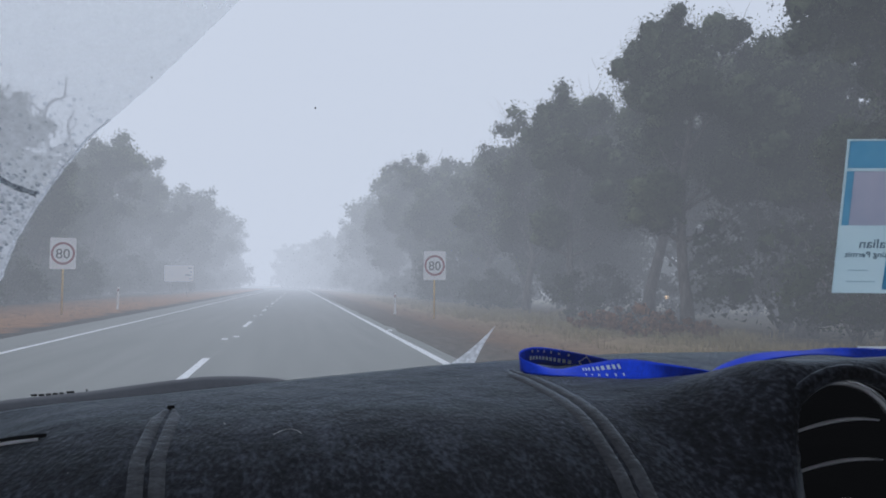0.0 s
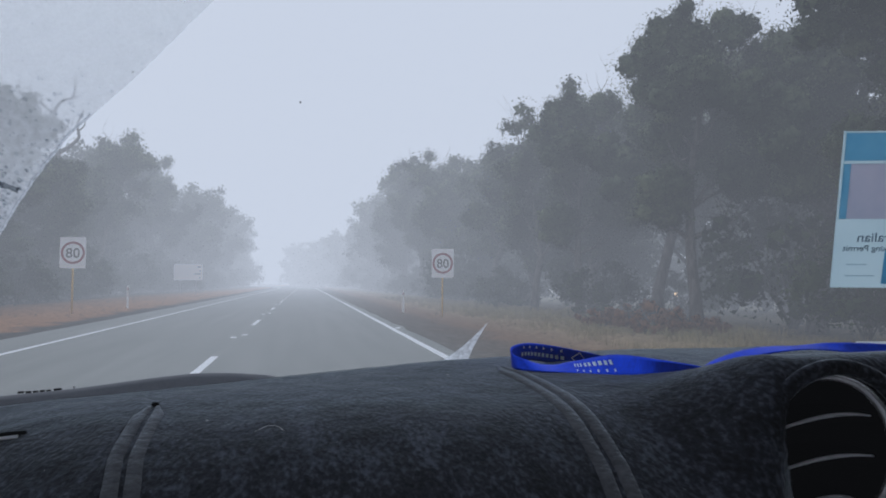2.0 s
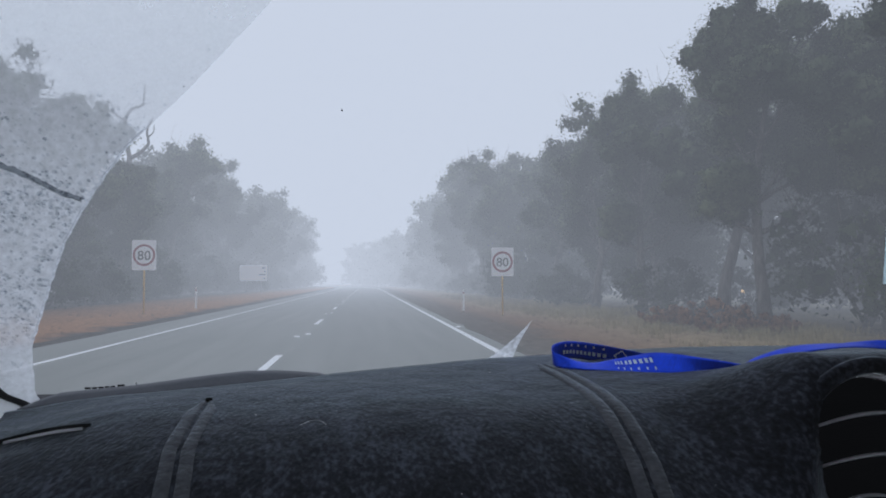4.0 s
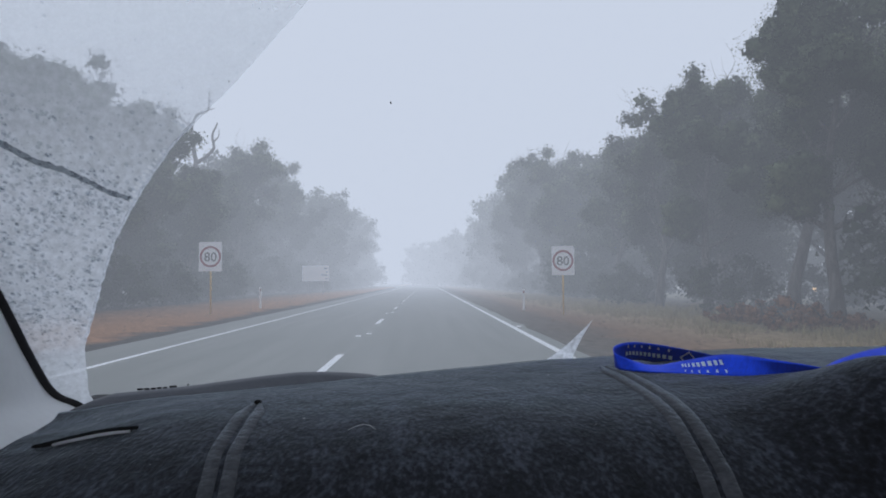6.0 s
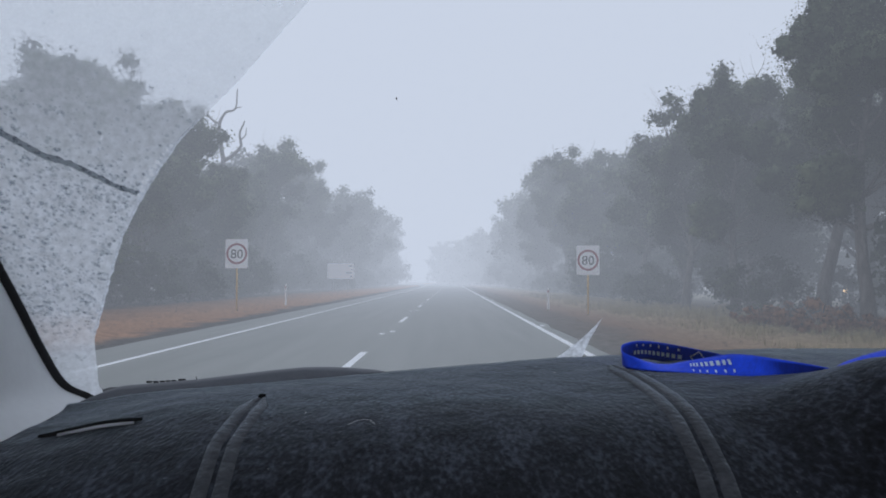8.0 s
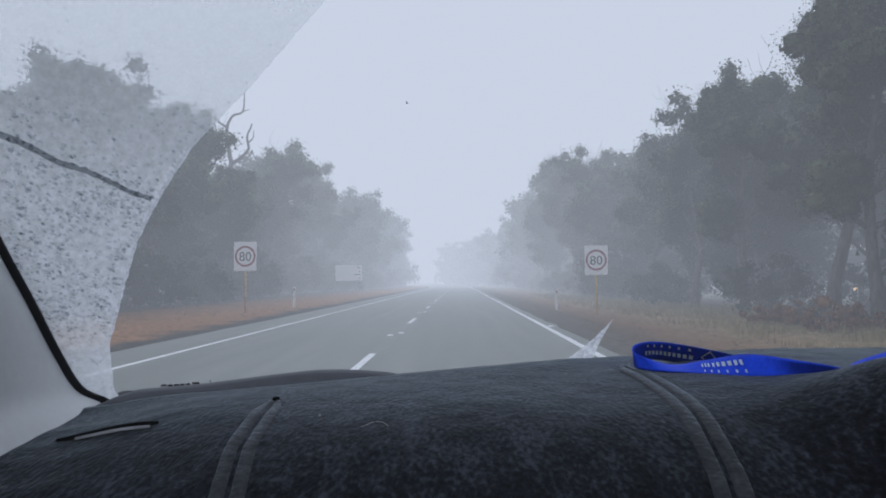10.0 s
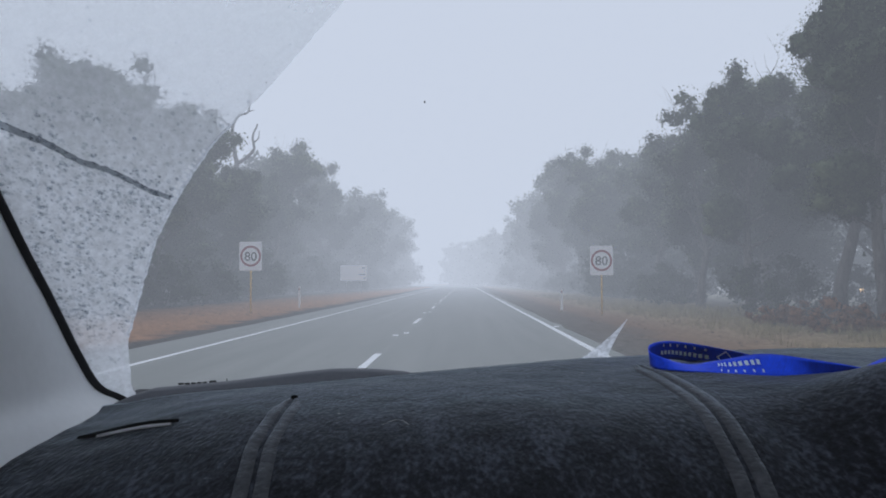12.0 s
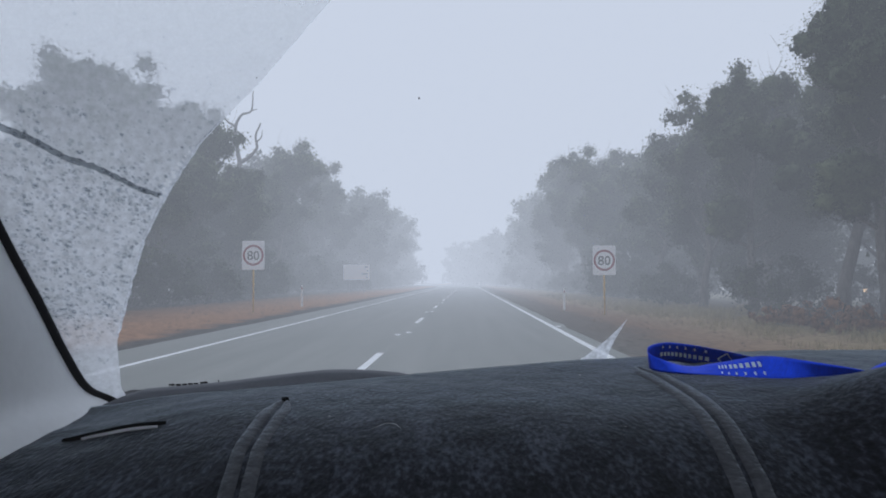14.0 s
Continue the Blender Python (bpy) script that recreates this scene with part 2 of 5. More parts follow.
def box_bm(x0, x1, y0, y1, z0, z1, bevel=0.0, bm=None):
    own = bm is None
    if own:
        bm = bmesh.new()
    vs = [bm.verts.new((x, y, z)) for x in (x0, x1) for y in (y0, y1) for z in (z0, z1)]
    for q in ((0, 1, 3, 2), (4, 6, 7, 5), (0, 4, 5, 1), (2, 3, 7, 6), (0, 2, 6, 4), (1, 5, 7, 3)):
        bm.faces.new([vs[i] for i in q])
    if bevel and own:
        bmesh.ops.bevel(bm, geom=bm.edges[:], offset=bevel, segments=2, affect="EDGES")
    return bm


def sheet(rows_of_points, closed=False):
    """Faces between rows of equal length."""
    n, m = len(rows_of_points), len(rows_of_points[0])
    verts = [p for r in rows_of_points for p in r]
    faces = []
    for i in range(n - 1):
        for j in range(m if closed else m - 1):
            k = (j + 1) % m
            faces.append((i * m + j, i * m + k, (i + 1) * m + k, (i + 1) * m + j))
    return verts, faces


def tube_data(points, radii, sides=8, verts=None, faces=None):
    """A tapered tube along points, added to verts and faces."""
    verts = [] if verts is None else verts
    faces = [] if faces is None else faces
    base = len(verts)
    pts = [Vector(p) for p in points]
    for i, p in enumerate(pts):
        d = (pts[min(i + 1, len(pts) - 1)] - pts[max(i - 1, 0)]).normalized()
        u = d.orthogonal().normalized() if i == 0 else (u - d * u.dot(d)).normalized()
        w = d.cross(u)
        for k in range(sides):
            a = 2 * math.pi * k / sides
            verts.append(p + (u * math.cos(a) + w * math.sin(a)) * radii[i])
    for i in range(len(pts) - 1):
        for k in range(sides):
            a, b = base + i * sides + k, base + i * sides + (k + 1) % sides
            faces.append((a, b, b + sides, a + sides))
    faces.append(tuple(base + k for k in range(sides))[::-1])
    faces.append(tuple(base + (len(pts) - 1) * sides + k for k in range(sides)))
    return verts, faces


def catmull(points, per=8):
    """A smooth line through the points."""
    p = [np.array(q, float) for q in points]
    p = [2 * p[0] - p[1]] + p + [2 * p[-1] - p[-2]]
    out = []
    for i in range(1, len(p) - 2):
        for k in range(per):
            t = k / per
            out.append(0.5 * (2 * p[i] + (p[i + 1] - p[i - 1]) * t + (2 * p[i - 1] - 5 * p[i] + 4 * p[i + 1] - p[i + 2]) * t ** 2
                              + (3 * p[i] - p[i - 1] - 3 * p[i + 1] + p[i + 2]) * t ** 3))
    out.append(p[-2])
    return out


# ---- road and ground ----
LEFT_LINE, CENTRE_LINE, RIGHT_LINE = -4.74, -1.36, 2.24
ROAD_L, ROAD_R = -6.0, 2.62
Y0 = -300.0
rng = np.random.default_rng(7)


def bend(y):
    """Far off in the fog the road swings gently into the woods."""
    return -0.0011 * max(0.0, min(y, 340.0) - 145.0) ** 2


def ground_height(x, y):
    """Verges fall a little from the road, then rise; small uneven lumps."""
    x -= bend(y)
    bump = 0.05 * noise.noise((x * 0.35, y * 0.35, 0)) + 0.02 * noise.noise((x * 1.3, y * 1.3, 3))
    if x < ROAD_L:
        d = ROAD_L - x
        return -0.03 - 0.05 * min(d, 1) + 0.06 * max(0, d - 1.0) * (d < 5) + 0.24 * (d >= 5) + bump * min(1, d)
    if x > ROAD_R:
        d = x - ROAD_R
        return -0.03 - 0.07 * min(d, 2) + 0.02 * max(0, min(d - 2, 6)) + bump * min(1, d)
    return -0.06


def build_ground():
    xs = sorted(set([-400, -200, -100, -60, -40, -30] + list(np.arange(-24, ROAD_L, 0.5)) + [ROAD_L + 0.02, -3, 0, 2, ROAD_R - 0.02]
                    + list(np.arange(ROAD_R + 0.05, 24, 0.5)) + [30, 40, 60, 100, 200, 400]))
    ys = list(np.arange(-420, -60, 40)) + list(np.arange(-60, -6, 4)) + list(np.arange(-6, 60, 0.6)) + list(np.arange(60, 200, 3)) + list(np.arange(200, 901, 50))
    rows = [[(x + bend(y), y, ground_height(x + bend(y), y)) for x in xs] for y in ys]
    v, f = sheet(rows)
    m = bpy.data.materials.new("verge_soil")
    m.use_nodes = True
    nt = m.node_tree
    b = nt.nodes["Principled BSDF"]
    b.inputs["Roughness"].default_value = 0.95
    b.inputs["Specular IOR Level"].default_value = 0.15
    tc = nt.nodes.new("ShaderNodeTexCoord")
    sep = nt.nodes.new("ShaderNodeSeparateXYZ")
    nt.links.new(tc.outputs["Object"], sep.inputs[0])
    n = nt.nodes.new("ShaderNodeTexNoise")
    n.inputs["Scale"].default_value, n.inputs["Detail"].default_value = 0.7, 8
    nt.links.new(tc.outputs["Object"], n.inputs["Vector"])
    wob = nt.nodes.new("ShaderNodeMath")
    wob.operation = "MULTIPLY_ADD"
    wob.inputs[1].default_value = 1.6
    nt.links.new(n.outputs["Fac"], wob.inputs[0])
    nt.links.new(sep.outputs["X"], wob.inputs[2])
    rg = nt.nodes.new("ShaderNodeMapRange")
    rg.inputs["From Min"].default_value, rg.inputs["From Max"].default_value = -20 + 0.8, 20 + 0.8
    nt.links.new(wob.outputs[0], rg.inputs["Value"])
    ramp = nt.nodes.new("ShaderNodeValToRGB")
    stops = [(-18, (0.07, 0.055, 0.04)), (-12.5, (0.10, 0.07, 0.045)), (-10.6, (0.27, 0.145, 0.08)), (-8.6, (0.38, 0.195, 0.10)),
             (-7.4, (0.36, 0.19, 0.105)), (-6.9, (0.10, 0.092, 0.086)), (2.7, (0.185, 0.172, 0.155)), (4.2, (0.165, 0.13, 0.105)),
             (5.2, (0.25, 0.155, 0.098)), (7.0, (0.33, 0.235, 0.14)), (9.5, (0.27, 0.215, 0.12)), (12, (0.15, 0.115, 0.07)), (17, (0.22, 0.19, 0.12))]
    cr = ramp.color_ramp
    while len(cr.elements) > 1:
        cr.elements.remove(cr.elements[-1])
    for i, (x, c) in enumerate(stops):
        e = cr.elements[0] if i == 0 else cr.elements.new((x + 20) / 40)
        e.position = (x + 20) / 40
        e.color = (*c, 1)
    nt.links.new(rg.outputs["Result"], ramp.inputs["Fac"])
    n3 = nt.nodes.new("ShaderNodeTexNoise")
    n3.inputs["Scale"].default_value, n3.inputs["Detail"].default_value = 6.0, 10
    nt.links.new(tc.outputs["Object"], n3.inputs["Vector"])
    r3 = nt.nodes.new("ShaderNodeMapRange")
    r3.inputs["From Min"].default_value, r3.inputs["From Max"].default_value = 0.3, 0.7
    r3.inputs["To Min"].default_value, r3.inputs["To Max"].default_value = 0.65, 1.3
    nt.links.new(n3.outputs["Fac"], r3.inputs["Value"])
    hsv = nt.nodes.new("ShaderNodeHueSaturation")
    nt.links.new(r3.outputs["Result"], hsv.inputs["Value"])
    nt.links.new(ramp.outputs["Color"], hsv.inputs["Color"])
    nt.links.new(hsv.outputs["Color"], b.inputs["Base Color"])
    bn = nt.nodes.new("ShaderNodeBump")
    bn.inputs["Distance"].default_value = 0.08
    nt.links.new(n3.outputs["Fac"], bn.inputs["Height"])
    nt.links.new(bn.outputs["Normal"], b.inputs["Normal"])
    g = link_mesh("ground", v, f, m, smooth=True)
    tagged(g, "orange sandy verge with gravel edge and dry grass", "ground", kind="structure")


build_ground()


def build_road():
    ys = list(np.arange(Y0, -30, 10)) + list(np.arange(-30, 108, 1.5)) + list(np.arange(108, 340, 5)) + [340]
    rows = []
    for y in ys:
        le, re = ROAD_L + 0.12 * noise.noise((y * 0.5, 1, 0)), ROAD_R + 0.12 * noise.noise((y * 0.5, 9, 0))
        rows.append([(x + bend(y), y, z) for x, z in [(le, -0.25), (le, -0.02)] + [(x, 0.0) for x in (le + 0.06, -4, -2, 0, 2, re - 0.06)] + [(re, -0.02), (re, -0.25)]])
    v, f = sheet(rows)
    r = link_mesh("road", v, f, ASPHALT, smooth=False)
    tagged(r, "grey damp asphalt carriageway with two lanes and shoulders", "road", kind="structure")
    return r


road = build_road()


def painted_strip(name, x, w, ya, yb, z=0.006):
    step = 2.0 if yb < 130 or yb - ya < 5 else 3.0
    n = max(2, int((yb - ya) / step))
    rows = []
    for i in range(n + 1):
        y = ya + (yb - ya) * i / n
        a, b = 0.008 * noise.noise((y * 3, x, 0)), 0.008 * noise.noise((y * 3, x, 5))
        c = x + bend(y)
        rows.append([(c - w / 2 + a, y, 0.0005), (c - w / 2 + a, y, z), (c + w / 2 + b, y, z), (c + w / 2 + b, y, 0.0005)])
    v, f = sheet(rows)
    return link_mesh(name, v, f, PAINT, road)


painted_strip("edge_line", LEFT_LINE, 0.105, Y0, 336)
painted_strip("edge_line", RIGHT_LINE, 0.135, Y0, 336)
DASH_START = 9.6
for i in range(-12, 20):
    painted_strip("lane_dash", CENTRE_LINE, 0.115, DASH_START + 12 * i, DASH_START + 12 * i + 3.0)


def road_stud(x, y):
    bm = bmesh.new()
    lo = [bm.verts.new((sx * 0.062, sy * 0.06, 0)) for sx, sy in ((-1, -1), (1, -1), (1, 1), (-1, 1))]
    hi = [bm.verts.new((sx * 0.055, sy * 0.04, 0.022)) for sx, sy in ((-1, -1), (1, -1), (1, 1), (-1, 1))]
    bm.faces.new(hi)
    for i in range(4):
        bm.faces.new((lo[i], lo[(i + 1) % 4], hi[(i + 1) % 4], hi[i]))
    ob = part("road_stud", bm, REFLECTOR, road)
    ob.location = (x, y, 0.001)
    return ob


stud_mesh = None
for i in range(-1, 8):
    y = DASH_START + 12 * i + 7.2
    for dx, dy in ((-0.09, 0.0), (0.09, 0.75)):
        if stud_mesh is None:
            stud_mesh = road_stud(CENTRE_LINE + dx, y + dy).data
        else:
            o = new("road_stud", stud_mesh)
            o.parent, o.location = road, (CENTRE_LINE + dx, y + dy, 0.001)
    if i % 2 == 0:
        o = new("road_stud", stud_mesh)
        o.parent, o.location = road, (RIGHT_LINE + 0.16, y + 3.0, 0.001)

# ---- the car: shell, windscreen, pillars, dashboard ----
CAR_X = 0.42
car = tagged(empty("car", (CAR_X, 0, 0)), "small car with pale trim and dark dashboard on the road", "car")


def in_car(ob):
    """Parents a part built in world places to the car."""
    ob.parent = car
    ob.matrix_parent_inverse = Matrix.Translation((-CAR_X, 0, 0))
    return ob


def screen_y(x, z):
    """The inner face of the raked, curved windscreen."""
    return 0.935 - 0.7 * (z - 1.13) - 0.35 * abs(x - CAR_X) ** 1.5


SCREEN_L, SCREEN_R = -0.345, 1.185


def build_windscreen():
    zs = np.linspace(1.03, 1.63, 16)
    inner, outer = [], []
    for z in zs:
        pull = 0.0
        xs = np.linspace(SCREEN_L + pull, SCREEN_R - pull, 24)
        inner.append([(x, screen_y(x, z) + 0.004, z) for x in xs])
        outer.append([(x, screen_y(x, z) + 0.009, z + 0.002) for x in xs])
    v, f = sheet(inner)
    k = len(v)
    v2, f2 = sheet(outer)
    v += v2
    f = f + [tuple(k + i for i in q[::-1]) for q in f2]
    ob = in_car(link_mesh("windscreen", v, f, GLASS, smooth=True, label="clear curved windscreen with wiped arc and wet edges"))
    ob.visible_shadow = False
    return ob


windscreen = build_windscreen()


def on_screen(x, z, off=0.0):
    return (x, screen_y(x, z) + off, z)


# Unseen shell, added to shut out light from above and behind
def build_shell():
    hw = 0.80
    xl, xr = CAR_X - hw, CAR_X + hw
    # floor tray and lower body
    in_car(part("lower_body", box_bm(xl - 0.03, xr + 0.03, -2.35, 1.75, 0.22, 0.62, 0.04), BODY, None, "white lower body"))
    in_car(part("bonnet", box_bm(xl, xr, 0.98, 1.72, 0.60, 0.90, 0.05), BODY, None))
    for s, x in ((1, xl), (-1, xr)):
        x0, x1 = min(x, x + 0.06 * s), max(x, x + 0.06 * s)
        in_car(part("door", box_bm(x0, x1, -2.2, 1.0, 0.60, 1.04, 0.01), SEATCLOTH, None, "door with dark inner trim"))
        in_car(part("door_pillar", box_bm(x0, x1, -0.22, 0.02, 1.035, 1.63, 0.01), SEATCLOTH, None))
        in_car(part("rear_pillar", box_bm(x0, x1, -2.2, -1.25, 1.035, 1.63, 0.01), SEATCLOTH, None))
        in_car(part("window_rail", box_bm(x0, x1, -1.248, -0.222, 1.57, 1.63, 0.01), SEATCLOTH, None))
    for s, x in ((-1, xl), (1, xr)):
        x0, x1 = min(x, x + 0.02 * s) + 0.001 * s, max(x, x + 0.02 * s) + 0.001 * s
        in_car(part("outer_panel", box_bm(x0, x1, -2.22, -1.25, 0.60, 1.66, 0.008), BODY, None, "white outer side panel"))
        in_car(part("outer_panel", box_bm(x0, x1, -1.248, 0.02, 0.60, 1.03, 0.008), BODY, None, "white outer door skin"))
        in_car(part("outer_panel", box_bm(x0, x1, -0.22, 0.02, 1.032, 1.66, 0.008), BODY, None, "white outer door pillar"))
        in_car(part("outer_panel", box_bm(x0, x1, 0.022, 1.0, 0.60, 1.03, 0.008), BODY, None, "white outer door skin"))
    in_car(part("tailgate", box_bm(xl + 0.06, xr - 0.06, -2.26, -2.18, 0.60, 1.06, 0.01), SEATCLOTH, None))
    in_car(part("tailgate_header", box_bm(xl + 0.06, xr - 0.06, -2.26, -2.18, 1.56, 1.63, 0.01), SEATCLOTH, None))
    rear = in_car(part("rear_window", box_bm(xl + 0.06, xr - 0.06, -2.224, -2.219, 1.055, 1.565), TINTED, None, "unseen rear window, tinted to dim the cabin"))
    rear.visible_shadow = False
    # roof, a shallow vault
    rin = [[(x, y, 1.625 + 0.03 * math.cos((x - CAR_X) / hw * 1.5)) for x in np.linspace(xl, xr, 12)] for y in np.linspace(0.60, -2.26, 12)]
    rout = [[(x, y, z + 0.03) for x, y, z in r] for r in rin]
    v, f = sheet(rin)
    k = len(v)
    v2, f2 = sheet(rout)
    in_car(link_mesh("roof", v + v2, f + [tuple(k + i for i in q[::-1]) for q in f2], ROOFCLOTH, smooth=True, label="unseen grey roof lining that shades the cabin"))
    skin = [[(x, y, z + 0.012) for x, y, z in r] for r in rout]
    skin2 = [[(x, y, z + 0.018) for x, y, z in r] for r in rout]
    v, f = sheet(skin)
    k = len(v)
    v2, f2 = sheet(skin2)
    in_car(link_mesh("roof_skin", v + v2, f + [tuple(k + i for i in q[::-1]) for q in f2], BODY, smooth=True, label="white outer roof"))
    # seats behind the view
    for x in (0.02, 0.82):
        bm = box_bm(x - 0.24, x + 0.24, -0.85, -0.70, 0.62, 1.22, 0.05)
        in_car(part("seat_back", bm, SEATCLOTH, None, "dark cloth seat back"))
        bm = box_bm(x - 0.24, x + 0.24, -0.70, -0.20, 0.62, 0.78, 0.05)
        in_car(part("seat_cushion", bm, SEATCLOTH, None))
    # wheels
    for x in (xl + 0.07, xr - 0.07):
        for y in (1.15, -1.55):
            v, f = [], []
            prof = [(0.20, -0.085), (0.285, -0.085), (0.30, -0.06), (0.30, 0.06), (0.285, 0.085), (0.20, 0.085)]
            rows = [[(w, r * math.cos(a), r * math.sin(a)) for a in np.linspace(0, 2 * math.pi, 28, endpoint=False)] for r, w in prof]
            v, f = sheet(rows, closed=True)
            wheel = in_car(link_mesh("wheel", v, f, TYRE, smooth=True, label="black tyre on a grey rim"))
            wheel.location = (x, y, 0.301)
            rows = [[(w, r * math.cos(a), r * math.sin(a)) for a in np.linspace(0, 2 * math.pi, 28, endpoint=False)]
                    for r, w in ((0.01, -0.05), (0.12, -0.06), (0.20, -0.07), (0.20, 0.07), (0.12, 0.06), (0.01, 0.05))]
            v, f = sheet(rows, closed=True)
            link_mesh("rim", v, f, GREYVANE, wheel, smooth=True)


build_shell()


def build_pillar(side):
    """Front pillar trim: a rounded pale panel from the screen's edge back to the door opening, with its rubber seal."""
    def px(x):
        return x if side < 0 else 2 * CAR_X - x
    line = [(-0.280, 0.787, 1.040), (-0.294, 0.7730, 1.0585), (-0.3115, 0.755, 1.074), (-0.3186, 0.728, 1.108), (-0.324, 0.688, 1.161), (-0.331, 0.648, 1.2145), (-0.337, 0.583, 1.30), (-0.340, 0.497, 1.42), (-0.340, 0.427, 1.52), (-0.340, 0.35, 1.635)]
    line = catmull(line, 5)
    rows = []
    for x, y, z in line:
        t = min(1.0, (z - 1.04) / 0.59)
        flare = max(0.0, 1.0 - (z - 1.04) / 0.16) ** 2
        row = []
        for s in np.linspace(0, 1, 14):
            # from the seal, bulging inward a little, back along the cabin's side
            wx = 0.055 * s - 0.085 * s * s
            wy = -0.30 * s * (1 - 0.45 * t) - 0.03 * flare * s
            wz = 0.02 * s * (1 - t) - 0.025 * s * s
            row.append((px(x + wx), y + wy, z + wz))
        edge = row[-1]
        row += [(px(px(edge[0]) - 0.03), edge[1] + 0.02, edge[2]), (px(x - 0.05), y + 0.03, z), (px(x - 0.004), y + 0.02, z)]
        rows.append(row)
    v, f = sheet(rows)
    in_car(link_mesh("front_pillar_trim", v, f, TRIM, smooth=True, label="smooth pale grey pillar trim"))
    v, f = tube_data([(px(x + 0.001), y - 0.002, z) for x, y, z in line], [0.0052] * len(line), 10)
    in_car(link_mesh("pillar_seal", v, f, RUBBER, smooth=True, label="thin black rubber seal"))


build_pillar(-1)
build_pillar(1)

# ---- dashboard and its felt mat ----
VENT = (0.3945, 0.503, 1.0545)
HOLE = (0.4015, 0.497, 1.0575)
VENT_R = 0.0575


def smoothstep(a, b, x):
    """0 at a, 1 at b."""
    t = min(1.0, max(0.0, (x - a) / (b - a)))
    return t * t * (3 - 2 * t)


PLAIN_Y = [1.00, 0.93, 0.80, 0.70, 0.64, 0.59, 0.55, 0.51, 0.48, 0.455, 0.43, 0.41, 0.395, 0.385]
PLAIN_Z = [1.072, 1.080, 1.0775, 1.0745, 1.0718, 1.0650, 1.0560, 1.0450, 1.0350, 1.0245, 1.0105, 0.992, 0.965, 0.90]
POD_Y = [1.00, 0.93, 0.80, 0.72, 0.66, 0.61, 0.58, 0.55, 0.53, 0.513, 0.503, 0.499, 0.497, 0.495]
POD_Z = [1.072, 1.080, 1.0785, 1.081, 1.091, 1.106, 1.115, 1.121, 1.123, 1.120, 1.108, 1.085, 1.03, 0.93]
U_GRID = np.linspace(0, 1, 521)


def soften(values):
    """The knots as a smooth run over U_GRID."""
    t = np.interp(U_GRID, np.linspace(0, 1, len(values)), values)
    for _ in range(3):
        p = np.concatenate([2 * t[0] - t[18:0:-1], t, 2 * t[-1] - t[-2:-20:-1]])
        t = np.convolve(p, np.ones(37) / 37, "valid")
    return t


PLAIN_Y, PLAIN_Z, POD_Y, POD_Z = (soften(k) for k in (PLAIN_Y, PLAIN_Z, POD_Y, POD_Z))


def mat_edge(x):
    return screen_y(x, 1.080) - 0.042


def mat_point(x, u):
    """A point of the mat: u runs from the far edge (0) over the top and down the front (1)."""
    pod = smoothstep(0.275, 0.375, x) * (1 - smoothstep(0.66, 0.76, x))
    y = (1 - pod) * np.interp(u, U_GRID, PLAIN_Y) + pod * np.interp(u, U_GRID, POD_Y)
    z = (1 - pod) * np.interp(u, U_GRID, PLAIN_Z) + pod * np.interp(u, U_GRID, POD_Z)
    back = min(1.0, max(0.0, (y - 0.46) / 0.40))
    z += (0.042 * (min(x, 0.35) - 0.03) + 0.014 * max(0.0, x - 0.35)) * back
    # the far side dips at the left corner; the cloth lies in soft waves
    z += 0.002 * back - 0.004 * smoothstep(-0.11, -0.25, x) * (1 - smoothstep(0.60, 0.77, y))
    z -= 0.007 * smoothstep(-0.19, -0.285, x) * (1 - smoothstep(0.68, 0.78, y))
    z += 0.0016 * noise.noise((x * 9, y * 9, 2)) + 0.0006 * noise.noise((x * 40, y * 40, 4))
    return x, y, z


